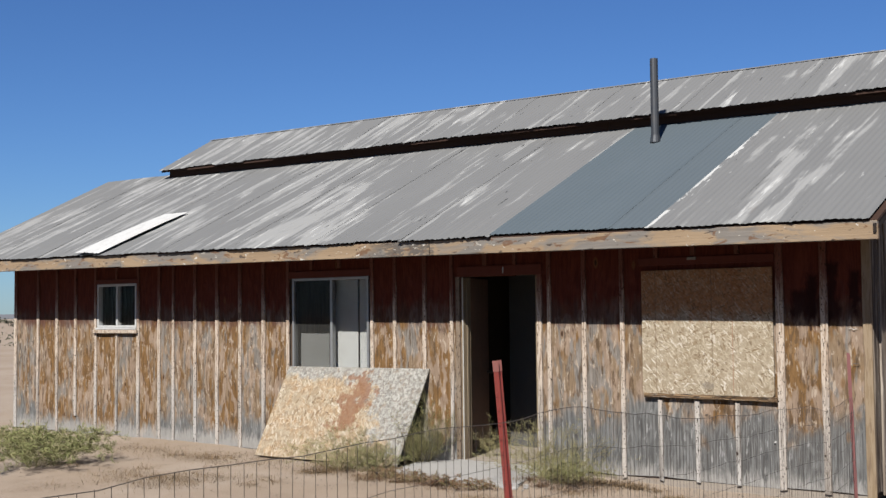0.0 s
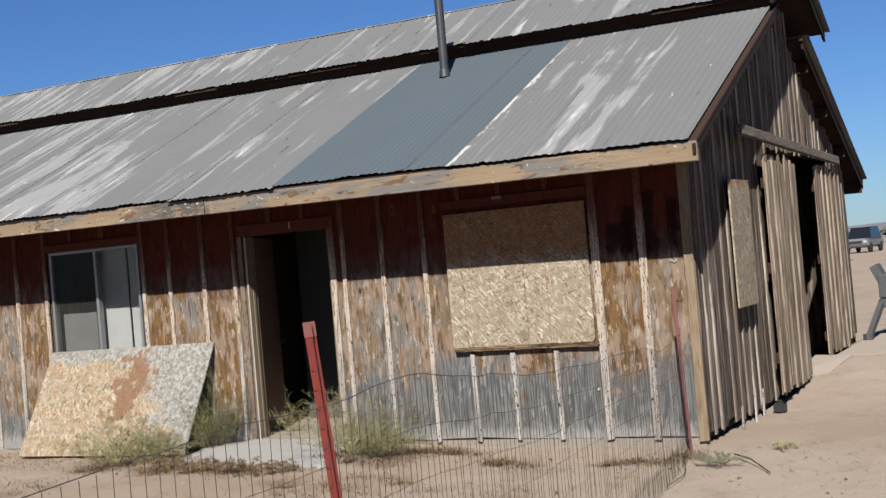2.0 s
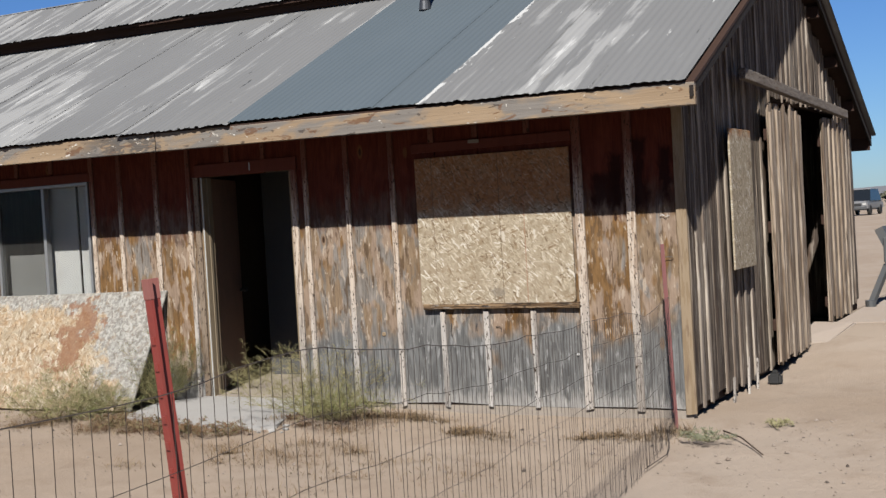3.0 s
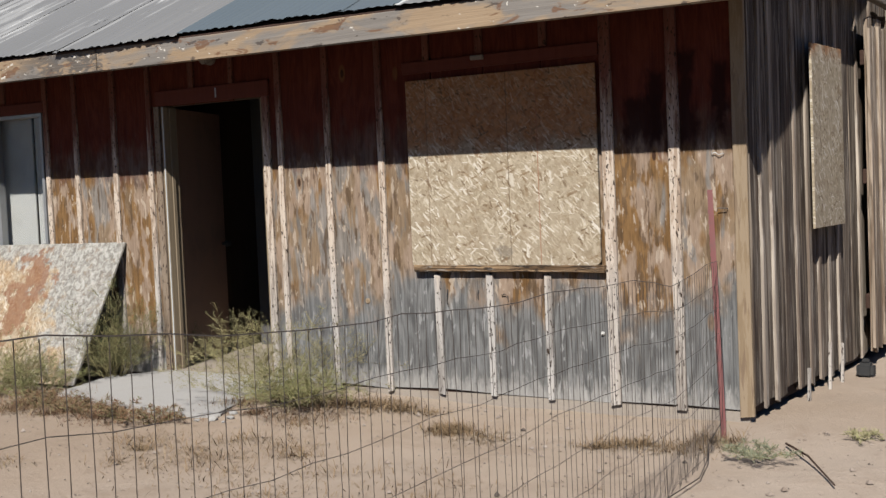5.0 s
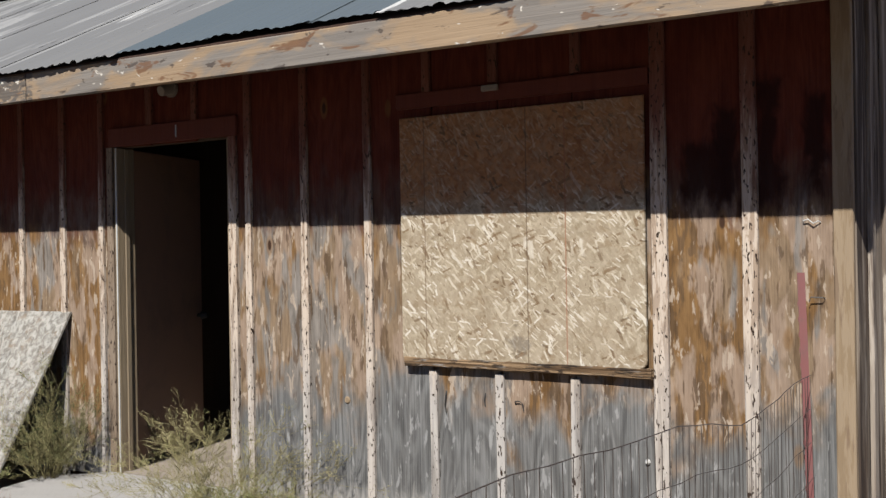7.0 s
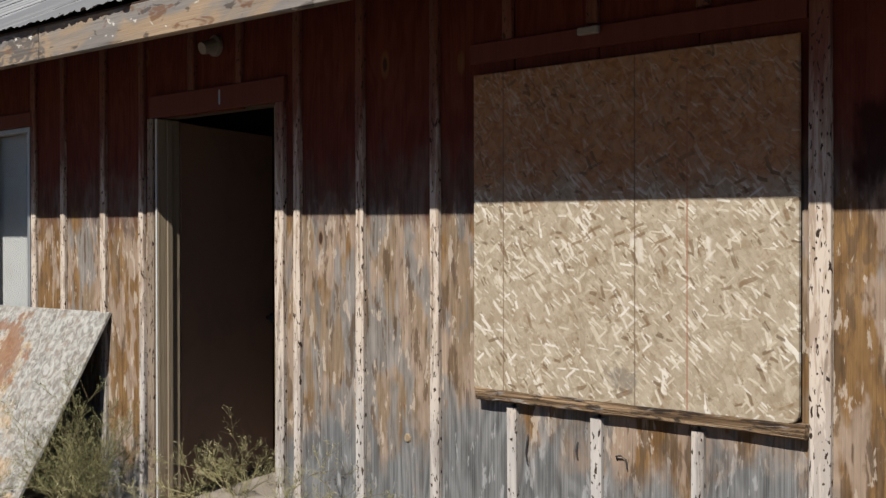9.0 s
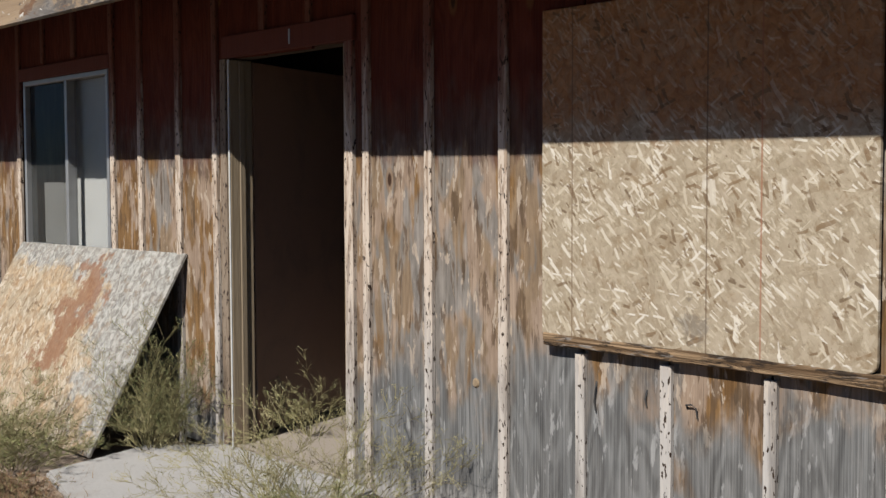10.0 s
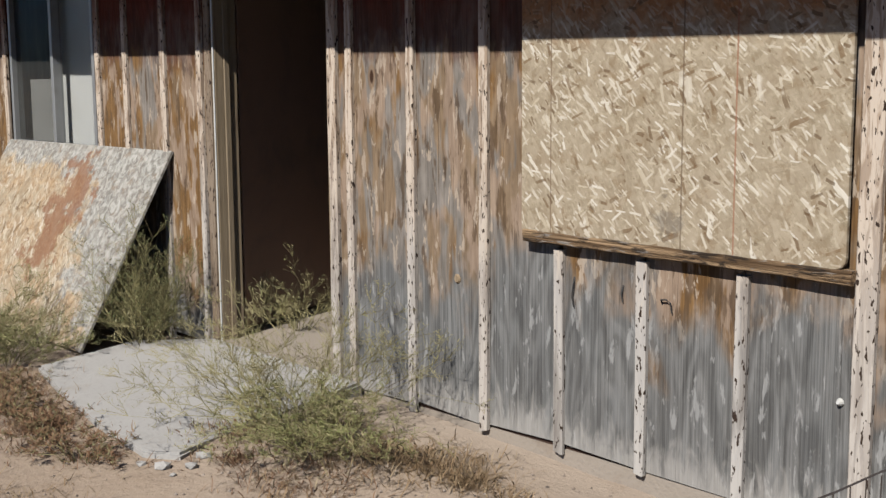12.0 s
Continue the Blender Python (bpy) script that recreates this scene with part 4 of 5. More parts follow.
def build_windows():
    x0, x1, z0, z1 = -7.27, -6.015, 0.935, 2.025
    win = framed("sliding_window", x0, x1, z0, z1, 0.03, -0.012, 0.06, -6.616, M_ALU, "two-pane sliding window with a worn metal frame")
    bm = bmesh.new()
    box(bm, x0 + 0.03, -6.637, 0.022, 0.026, z0 + 0.03, z1 - 0.03)
    pane = child_of(part("pane", bm, M_GLASS_DUSTY, win, "pane behind a dusty insect screen"), Matrix.Identity(4))
    pane.visible_shadow = False
    bm = bmesh.new()
    box(bm, -6.595, x1 - 0.03, 0.042, 0.046, z0 + 0.03, z1 - 0.03)
    pane = child_of(part("pane", bm, M_GLASS, win, "clear pane"), Matrix.Identity(4))
    pane.visible_shadow = False
    bm = soft_box(-6.742, -6.292, 0.11, 0.125, 0.9, 2.06, 0.003)
    child_of(part("white_board", bm, M_PANEL, win, "white board standing behind the pane"), Matrix.Identity(4))
    bm = soft_box(-6.266, -5.969, 0.115, 0.13, 0.9, 2.06, 0.003)
    child_of(part("white_board", bm, M_PANEL, win, "white board standing behind the pane"), Matrix.Identity(4))
    bm = soft_box(-7.244, -6.763, 0.11, 0.125, 0.9, 1.36, 0.003)
    child_of(part("white_board", bm, M_PANEL, win, "low white board behind the screen"), Matrix.Identity(4))
    for a, b, lo, hi in ((x0 - 0.045, x1 + 0.045, z1 + 0.002, 2.11),):
        barn_part("window_header", soft_box(a, b, -0.024, 0.0, lo, hi, 0.004), M_REDTRIM)
    x0, x1, z0, z1 = -11.226, -10.33, 1.435, 2.045
    win = framed("small_window", x0, x1, z0, z1, 0.032, -0.018, 0.06, -10.778, M_WHITE, "small two-pane window with a white frame and wooden sill")
    for a, b in ((x0 + 0.03, -10.798), (-10.758, x1 - 0.03)):
        bm = bmesh.new()
        box(bm, a, b, 0.03, 0.034, z0 + 0.03, z1 - 0.03)
        pane = child_of(part("pane", bm, M_GLASS, win), Matrix.Identity(4))
        pane.visible_shadow = False
    child_of(part("sill", soft_box(x0 - 0.06, x1 + 0.05, -0.06, 0.0, 1.355, 1.405, 0.006), M_BATTEN, win, "weathered wooden sill"), Matrix.Identity(4))
    child_of(part("white_ledge", soft_box(x0 - 0.01, x1 + 0.01, -0.045, 0.02, 1.407, 1.434, 0.004), M_WHITE, win, "white ledge"), Matrix.Identity(4))
    barn_part("window_header", soft_box(x0 - 0.04, x1 + 0.04, -0.024, 0.0, 2.047, 2.11, 0.004), M_REDTRIM)


build_windows()


def build_doorway():
    door = barn_part("door_frame", soft_box(-4.641, -4.611, -0.03, 0.1, 0.0, 1.97, 0.004), M_JAMB, label="door frame with pale jamb and red-brown header")
    child_of(part("jamb", soft_box(-3.686, -3.661, -0.01, 0.1, 0.0, 1.97, 0.004), M_JAMB, door), Matrix.Identity(4))
    child_of(part("stop", soft_box(-4.609, -4.599, 0.02, 0.05, 0.03, 1.96, 0.002), M_JAMB, door), Matrix.Identity(4))
    child_of(part("header", soft_box(-4.697, -3.593, -0.026, 0.0, 1.978, 2.088, 0.004), M_REDTRIM, door, "red-brown header board"), Matrix.Identity(4))
    child_of(part("nail_plate", soft_box(-4.087, -4.075, -0.029, -0.026, 2.0, 2.07, 0.001), M_ALU, door), Matrix.Identity(4))
    upright("casing", -4.699, 0.058, 0.022, -0.022, 0.0, 1.976, M_CASING, 301, door)
    child_of(part("weatherstrip", soft_box(-4.622, -4.612, -0.037, -0.03, 0.0, 1.97, 0.002), M_WHITE, door, "thin pale strip along the jamb"), Matrix.Identity(4))
    upright("casing", -3.634, 0.058, 0.024, -0.024, 0.0, 1.976, M_BATTEN, 302, door)
    for n, (x, w) in enumerate(((-4.717, 0.148), (-3.588, 0.142))):
        upright("board", x, w, 0.02, 0.0, base_z(x), 1.974, M_BOARD, 310 + n, front_wall)
    # open leaf, swung far inwards
    m = Matrix.Translation((-4.738, 0.17, 0.045)) @ Matrix.Rotation(radians(113), 4, "Z")
    leaf = child_of(part("door_leaf", soft_box(0.0, 0.95, -0.02, 0.02, 0.0, 1.93, 0.004), M_LEAF_DOOR, barn, "plain brown door leaf swung open into the dark"), m)
    bm = bmesh.new()
    tube(bm, [(0.88, -0.02, 0.86), (0.88, -0.055, 0.86)], 0.013, 8)
    tube(bm, [(0.88, -0.05, 0.86), (0.88, -0.062, 0.86), (0.88, -0.085, 0.86), (0.88, -0.095, 0.86)], 0.03, 10, 0.016)
    child_of(part("knob", bm, M_BLACK, leaf, "dark round knob"), m)


build_doorway()

# trim round the boarded window
barn_part("window_header", soft_box(-2.46, -1.08, -0.022, 0.0, 2.02, 2.095, 0.004), M_REDTRIM)
me = plank(0.042, 0.04, 1.355, 640, 20, 0.003, 0.02, 0.02)
me.materials.append(M_SILL)
barn_part("rough_sill", me, None, at=Matrix.Translation((-2.42, -0.048, 0.786)) @ Matrix.Rotation(radians(90), 4, "Y"), label="rough weathered sill under the boarded window")


def osb_sheet(name, w, h, t, m, material, label, round_corner=0.0):
    """A strand board sheet: local x along, z up, face at y = 0."""
    bm = bmesh.new()
    pts = [(0, 0)]
    if round_corner:
        for k in range(5):
            a = -math.pi / 2 + k * math.pi / 8
            pts.append((w - round_corner + round_corner * math.cos(a), round_corner + round_corner * math.sin(a)))
    else:
        pts.append((w, 0))
    pts += [(w, h), (0, h)]
    fr = [bm.verts.new((x, 0, z)) for x, z in pts]
    bk = [bm.verts.new((x, t, z)) for x, z in pts]
    bm.faces.new(fr)
    bm.faces.new(bk[::-1])
    for i in range(len(pts)):
        j = (i + 1) % len(pts)
        bm.faces.new((fr[i], bk[i], bk[j], fr[j]))
    edge = [e for e in bm.edges if abs(e.verts[0].co.y) < 1e-6 and abs(e.verts[1].co.y) < 1e-6]
    bmesh.ops.bevel(bm, geom=edge, offset=0.003, segments=1, affect="EDGES")
    ob = part(name, bm, material)
    ob.matrix_world = m
    return tagged(ob, label, "board")


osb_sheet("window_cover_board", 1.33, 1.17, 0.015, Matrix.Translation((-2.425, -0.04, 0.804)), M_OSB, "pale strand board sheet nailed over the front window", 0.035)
osb_sheet("gable_cover_board", 0.64, 1.11, 0.015, Matrix.Translation((-0.13, 0.9, 0.955)) @ Matrix.Rotation(radians(90), 4, "Z"), M_OSB_SIDE, "strand board sheet nailed over a gable opening")
lean = math.atan2(0.575, 1.01)
osb_sheet("leaning_board", 2.2, 1.165, 0.016, Matrix.Translation((-7.3, -0.6, -0.045)) @ Matrix.Rotation(-lean, 4, "X") @ Matrix.Rotation(radians(-0.4), 4, "Y"), M_OSB_OLD, "weathered strand board sheet with a rusty stain leaning below the window")

# lamp holder and tag under the eave
bm = bmesh.new()
tube(bm, [(0, 0, 0), (0, -0.02, 0)], 0.05, 14)
tube(bm, [(0, -0.02, 0), (0, -0.05, -0.008), (0, -0.085, -0.02)], 0.036, 12, 0.03)
lamp = part("lamp_holder", bm, M_DULL)
lamp.matrix_world = Matrix.Translation((-4.133, -0.003, 2.282))
tagged(lamp, "dull brownish bare lamp holder above the doorway", "lamp")
bm = soft_box(-0.045, 0.045, -0.02, 0.0, -0.014, 0.014, 0.004)
tag = part("metal_clip", bm, M_DULL)
tag.matrix_world = Matrix.Translation((-1.885, -0.026, 2.077))
tagged(tag, "small dull metal clip above the boarded window", "clip")


# wire staple, bent hook and a paint blob on the right-hand boards
bm = bmesh.new()
tube(bm, [(-0.034, 0, 0.0), (-0.03, -0.012, 0.008), (-0.01, -0.014, 0.012), (0.01, -0.014, -0.004), (0.03, -0.012, 0.006), (0.034, 0, 0)], 0.0026, 6)
ob = part("wall_staple", bm, M_WHITE)
ob.matrix_world = Matrix.Translation((-0.382, -0.004, 1.412))
tagged(ob, "pale bent staple on the boards near the corner", "staple")
bm = bmesh.new()
tube(bm, [(0.02, 0, 0), (0.018, -0.02, 0.003), (-0.028, -0.024, 0.005), (-0.036, -0.02, -0.014)], 0.0024, 6)
ob = part("wall_hook", bm, M_IRON)
ob.matrix_world = Matrix.Translation((-0.355, -0.004, 1.115))
tagged(ob, "small bent wire hook on the boards near the corner", "hook")
bm = bmesh.new()
tube(bm, [(0, 0, 0), (0, -0.008, 0), (0, -0.014, 0.002)], 0.013, 9, 0.006)
ob = part("insulator", bm, M_PORCELAIN)
ob.matrix_world = Matrix.Translation((-1.114, -0.004, 0.405))
tagged(ob, "small white knob on the grey boards", "knob")
bm = bmesh.new()
tube(bm, [(0, 0, 0), (0, -0.006, 0)], 0.02, 10, 0.014)
ob = part("wood_plug", bm, M_CORNER)
ob.matrix_world = Matrix.Translation((-2.826, -0.001, 0.566))
tagged(ob, "round pale wooden plug in a board", "plug")


# Thin dark tubes added to stand for gouges in the grey boards.
def gouge_mark(x, z, pts):
    bm = bmesh.new()
    tube(bm, pts, 0.0035, 6, 0.0025)
    ob = part("gouge_mark", bm, M_BLACK)
    ob.matrix_world = Matrix.Translation((x, -0.003, z))
    tagged(ob, "dark thin gouge in the grey boards", "nail", "bent nails")


gouge_mark(-1.764, 0.613, [(-0.026, 0.002, -0.004), (-0.022, -0.01, 0.01), (0.0, -0.012, 0.014), (0.018, -0.01, 0.004), (0.02, -0.006, -0.03)])
gouge_mark(-2.19, 0.6, [(0.0, 0.002, 0.05), (0.004, -0.008, 0.03), (-0.003, -0.009, -0.02), (0.003, -0.004, -0.06)])
gouge_mark(-1.96, 0.62, [(0.0, 0.002, 0.03), (-0.002, -0.007, 0.0), (0.002, -0.003, -0.03)])


# ---- gable end ----
def gable_backing():
    bm = bmesh.new()
    box(bm, X1 - 0.11, X1 - 0.03, 0.02, 2.45, -0.02, 2.4)
    box(bm, X1 - 0.11, X1 - 0.03, 5.55, DEPTH, -0.02, 2.35)
    pts = [(0.02, 2.4), (0.02, roof_z(0.02)), (2.29, roof_z(2.29)), (2.31, roof_z(2.31)), (RIDGE_Y, roof_z(RIDGE_Y)), (2 * RIDGE_Y - 2.31, roof_z(2.31)), (2 * RIDGE_Y - 2.29, roof_z(2 * RIDGE_Y - 2.29)), (DEPTH, 2.4)]
    side = [[bm.verts.new((x, y, z)) for y, z in pts] for x in (X1 - 0.11, X1 - 0.03)]
    bm.faces.new(side[0])
    bm.faces.new(side[1][::-1])
    for i in range(len(pts)):
        j = (i + 1) % len(pts)
        bm.faces.new((side[0][i], side[0][j], side[1][j], side[1][i]))
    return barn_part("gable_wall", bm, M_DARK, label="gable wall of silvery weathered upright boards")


gable_wall = gable_backing()
QUARTER = Matrix.Rotation(radians(90), 4, "Z")


def gable_plank(name, y, w, t, x, z0, z1, mat, seed, parent, low=0.02, high=0.0, lean_by=0.0):
    me = plank(w, t, z1 - z0, seed, 6 if z1 - z0 > 1 else 3, 0.004, low, high)
    me.materials.append(mat)
    ob = part(name, me, None, parent)
    return child_of(ob, Matrix.Translation((x, y, z0)) @ QUARTER @ Matrix.Rotation(lean_by, 4, "Y"))


def gable_siding():
    rng = random.Random(21)
    y, n = 0.02, 0
    while y < DEPTH - 0.05:
        w = min(rng.uniform(0.13, 0.24), DEPTH - y)
        mid = y + w / 2
        top = min(roof_z(y), roof_z(y + w)) + 0.01
        z0 = 0.02 + rng.uniform(-0.02, 0.02) if mid < 3 else 0.24
        if 2.45 < mid < 5.55:
            z0 = 2.42
        if top - z0 > 0.05:
            gable_plank("board", mid, w - rng.uniform(0.006, 0.016), 0.022, X1, z0, top, M_GABLE, 400 + n, gable_wall, lean_by=rng.uniform(-0.004, 0.004))
            if rng.random() < 0.8:
                top = min(roof_z(y + w - 0.03), roof_z(y + w + 0.03))
                gable_plank("batten", y + w, rng.uniform(0.03, 0.055), 0.016, X1 + 0.017, z0 - 0.02, top, M_GABLE_BATTEN, 500 + n, gable_wall, lean_by=rng.uniform(-0.006, 0.006))
        y += w
        n += 1


gable_siding()


def sliding_door(y0, y1, z0, z1, seed, x):
    rng = random.Random(seed)
    door = barn_part("sliding_door", soft_box(x - 0.055, x - 0.026, y0 + 0.02, y1 - 0.02, 1.2, 1.3, 0.004), M_DARK, label="sliding barn door of ragged weathered planks")
    for z in (0.35, 2.0):
        child_of(part("ledger", soft_box(x - 0.055, x - 0.026, y0 + 0.02, y1 - 0.02, z, z + 0.1, 0.004), M_DARK, door), Matrix.Identity(4))
    y, n = y0, 0
    while y < y1 - 0.03:
        w = min(rng.uniform(0.1, 0.16), y1 - y)
        gable_plank("door_plank", y + w / 2, w - rng.uniform(0.004, 0.014), 0.024, x + rng.uniform(-0.004, 0.004), z0 + rng.uniform(-0.02, 0.03), z1 - rng.uniform(0, 0.1),
                    M_SLIDER, seed * 10 + n, door, 0.02, 0.05, rng.uniform(-0.006, 0.006))
        if n % 2 == 0:
            gable_plank("door_batten", y, 0.045, 0.02, x + 0.022, z0, z1 - rng.uniform(0.02, 0.2), M_SLIDER, seed * 10 + 50 + n, door, 0.02, 0.03)
        y += w
        n += 1
    return door


sliding_door(2.05, 3.34, 0.07, 2.37, 61, -0.1)
sliding_door(4.36, 5.6, 0.2, 2.36, 62, -0.12)
m = Matrix.Translation((-0.085, 1.2, 2.505)) @ Matrix.Rotation(radians(-1.7), 4, "X")
rail = child_of(part("door_rail", soft_box(-0.03, 0.03, 0.0, 4.3, -0.045, 0.045, 0.006), M_RAIL, barn, "grey wooden rail beam over the sliding doors"), m)
gable_plank("loose_plank", 4.05, 0.34, 0.03, -0.5, 0.04, 2.05, M_LEAF_DOOR, 77, barn, 0.01, 0.25)
gable_plank("loose_plank", 4.2, 0.1, 0.05, -0.42, 0.04, 2.2, M_SLIDER, 78, barn, 0.01, 0.1)
# gable overhang: barge boards, purlin ends
for name, x0, x1, ya, za, yb, zb in PLANES:
    if "lower" in name:
        yb, zb = ya + 0.99 * (yb - ya), za + 0.99 * (zb - za)
    bm = bmesh.new()
    v = [bm.verts.new((x1 - 0.05 + dx, y, z - 0.05 - dz)) for dx in (0, 0.025) for y, z in ((ya + 0.02 * (1 if yb > ya else -1), za + 0.01), (yb, zb)) for dz in (0, 0.07)]
    for f in ((0, 1, 3, 2), (4, 6, 7, 5), (0, 4, 5, 1), (2, 3, 7, 6), (1, 5, 7, 3), (0, 2, 6, 4)):
        bm.faces.new([v[i] for i in f])
    barn_part("barge_board", bm, M_BLACK_WOOD)
for y in (0.3, 1.25, 2.15, 4.3, 5.15, 6.0):
    z = roof_z(y)
    barn_part("purlin", soft_box(X1 - 0.3, 0.06 if y < 3 else -0.08, y - 0.03, y + 0.03, z - 0.13, z - 0.015, 0.004), M_DARK)
rz = UP_Z + UP_SLOPE * (RIDGE_Y - UP_Y)
barn_part("ridge_beam", soft_box(X1 - 0.3, 0.06, RIDGE_Y - 0.06, RIDGE_Y + 0.06, rz - 0.3, rz - 0.13, 0.006), M_CORNER, label="sunlit end of the ridge beam")
# rear fascia
barn_part("rear_fascia", soft_box(-14.1, -0.06, FAR_Y - 0.075, FAR_Y - 0.035, FAR_Z - 0.16, FAR_Z - 0.01, 0.004), M_DARK)

# ---- concrete ----
def slab(name, pts, z0, z1, material, label):
    bm = bmesh.new()
    up = [bm.verts.new((x, y, z)) for x, y, z in pts]
    low = [bm.verts.new((x, y, z0)) for x, y, z in pts]
    bm.faces.new(up)
    for i in range(len(pts)):
        j = (i + 1) % len(pts)
        bm.faces.new((up[i], low[i], low[j], up[j]))
    edges = [e for e in bm.edges if all(v in up for v in e.verts)]
    bmesh.ops.bevel(bm, geom=edges, offset=0.012, segments=2, affect="EDGES")
    return tagged(part(name, bm, material), label, "slab", kind="structure")


slab("door_slab", [(-4.88, -0.9, -0.01), (-4.3, -1.03, -0.01), (-3.75, -1.12, -0.01), (-3.3, -1.16, -0.008), (-3.16, -1.08, -0.006), (-3.24, -0.9, 0.0), (-3.45, -0.02, 0.024), (-4.7, -0.02, 0.024), (-5.05, -0.3, 0.0)], -0.2, 0.0, M_CONC, "worn grey concrete slab before the doorway")
slab("apron", [(-0.1, 4.4, 0.18), (0.9, 4.6, 0.18), (7.0, 4.3, 0.17), (9.0, 12.0, 0.19), (0.3, 12.0, 0.19), (-0.1, 7.2, 0.19)], -0.2, 0.0, M_APRON, "pale worn concrete apron beside the gable")
slab("door_threshold", [(-0.3, 3.38, 0.12), (0.02, 3.5, 0.08), (0.12, 4.38, 0.19), (-0.3, 4.38, 0.2)], -0.2, 0.0, M_APRON, "small concrete ramp at the sliding doors")



def chunk(x, y, r, seed):
    """A broken lump of concrete."""
    rng = random.Random(seed)
    bm = bmesh.new()
    bmesh.ops.create_icosphere(bm, subdivisions=1, radius=r)
    for v in bm.verts:
        v.co *= rng.uniform(0.75, 1.2)
        v.co.z *= 0.55
    ob = part("concrete_chunk", bm, M_CONC)
    ob.matrix_world = Matrix.Translation((x, y, ground_height(x, y) + r * 0.25))
    tagged(ob, "broken grey lump of concrete at the slab's corner", "rubble", "concrete rubble")


for n, (x, y, r) in enumerate(((-3.14, -1.16, 0.035), (-3.08, -1.08, 0.03), (-3.24, -1.2, 0.02), (-3.05, -1.17, 0.014), (-3.13, -1.0, 0.03))):
    chunk(x, y, r, 700 + n)

# ---- fence ----
fence = thing("wire_fence", "sagging rusty wire fence on red steel posts", "fence", Matrix.Translation((-0.235, -0.44, -0.05)))


def steel_post(foot, top, material, label, tip=False):
    """A studded T-section post."""
    foot, top = Vector(foot), Vector(top)
    axis = top - foot
    length = axis.length
    bm = bmesh.new()
    box(bm, -0.014, 0.014, -0.003, 0.003, 0, length)
    box(bm, -0.0025, 0.0025, 0.003, 0.024, 0, length)
    z = 0.2
    while z < length - 0.08:
        box(bm, -0.007, 0.007, -0.006, -0.003, z, z + 0.016)
        z += 0.055
    m = Matrix.Translation(foot) @ axis.to_track_quat("Z", "Y").to_matrix().to_4x4() @ Matrix.Rotation(radians(35), 4, "Z")
    post = child_of(part("post", bm, material, fence, label), m)
    if tip:
        bm = bmesh.new()
        box(bm, -0.0152, 0.0152, -0.0042, 0.0042, length - 0.04, length + 0.002)
        box(bm, -0.0037, 0.0037, 0.003, 0.0252, length - 0.04, length + 0.002)
        child_of(part("painted_tip", bm, M_POST_TIP, post, "sun-faded pinkish tip"), m)
    return post


steel_post((0.8, -6.53, -0.25), (0.7, -6.6, 1.4), M_POST, "red steel post with a faded tip", True)
steel_post((-0.24, -0.43, -0.25), (-0.285, -0.42, 1.225), M_POST_OLD, "faded dark red steel post near the corner")
steel_post((1.2, -9.2, -0.25), (1.2, -9.2, 1.4), M_POST, "red steel post", True)


def fence_line(s):
    """Place and top height of the fence s metres from the corner post."""
    y = -0.44 - s
    x = -0.235 - 0.168 * (y + 0.44) + 0.015 * math.sin(s * 1.3)
    top = float(np.interp(s, (0, 1.1, 1.7, 3.0, 3.8, 4.6, 5.6, 9), (0.86, 0.83, 0.91, 0.96, 1.0, 1.07, 1.19, 1.2)))
    return x, y, top + 0.006 * math.sin(s * 5.7)


def wire_mesh():
    rng = random.Random(5)
    bm = bmesh.new()
    s = 0.02
    while s < 8.9:
        x, y, top = fence_line(s)
        k = rng.uniform(-0.012, 0.012)
        g = ground_height(x, y)
        pts = [(x + k, y + rng.uniform(-0.006, 0.006), g), (x + rng.uniform(-0.01, 0.01), y + rng.uniform(-0.008, 0.008), g + (top - g) * 0.5), (x, y, top)]
        tube(bm, pts, 0.0011, 3)
        s += 0.0515
    for level in (0.02, 0.15, 0.3, 0.45, 0.6, 0.74, 0.87, 1.0):
        pts = []
        s = 0.0
        while s < 8.9:
            x, y, top = fence_line(s)
            g = ground_height(x, y)
            pts.append((x + rng.uniform(-0.005, 0.005), y, g + (top - g) * level + rng.uniform(-0.005, 0.005)))
            s += 0.15
        tube(bm, pts, 0.0011 if level < 1 else 0.0016, 3)
    return child_of(part("wire_mesh", bm, M_WIRE, fence, "rusty welded wire mesh"), Matrix.Identity(4))


wire_mesh()
# slack bottom wire that has curled away from the corner post
bm = bmesh.new()
tube(bm, [(-0.24, -0.46, 0.02), (-0.21, -0.7, -0.03), (-0.1, -1.0, -0.035), (0.0, -1.35, -0.035), (0.02, -1.8, -0.03)], 0.0028, 6)
child_of(part("loose_wire", bm, M_WIRE, fence, "dark slack wire on the sand"), Matrix.Identity(4))


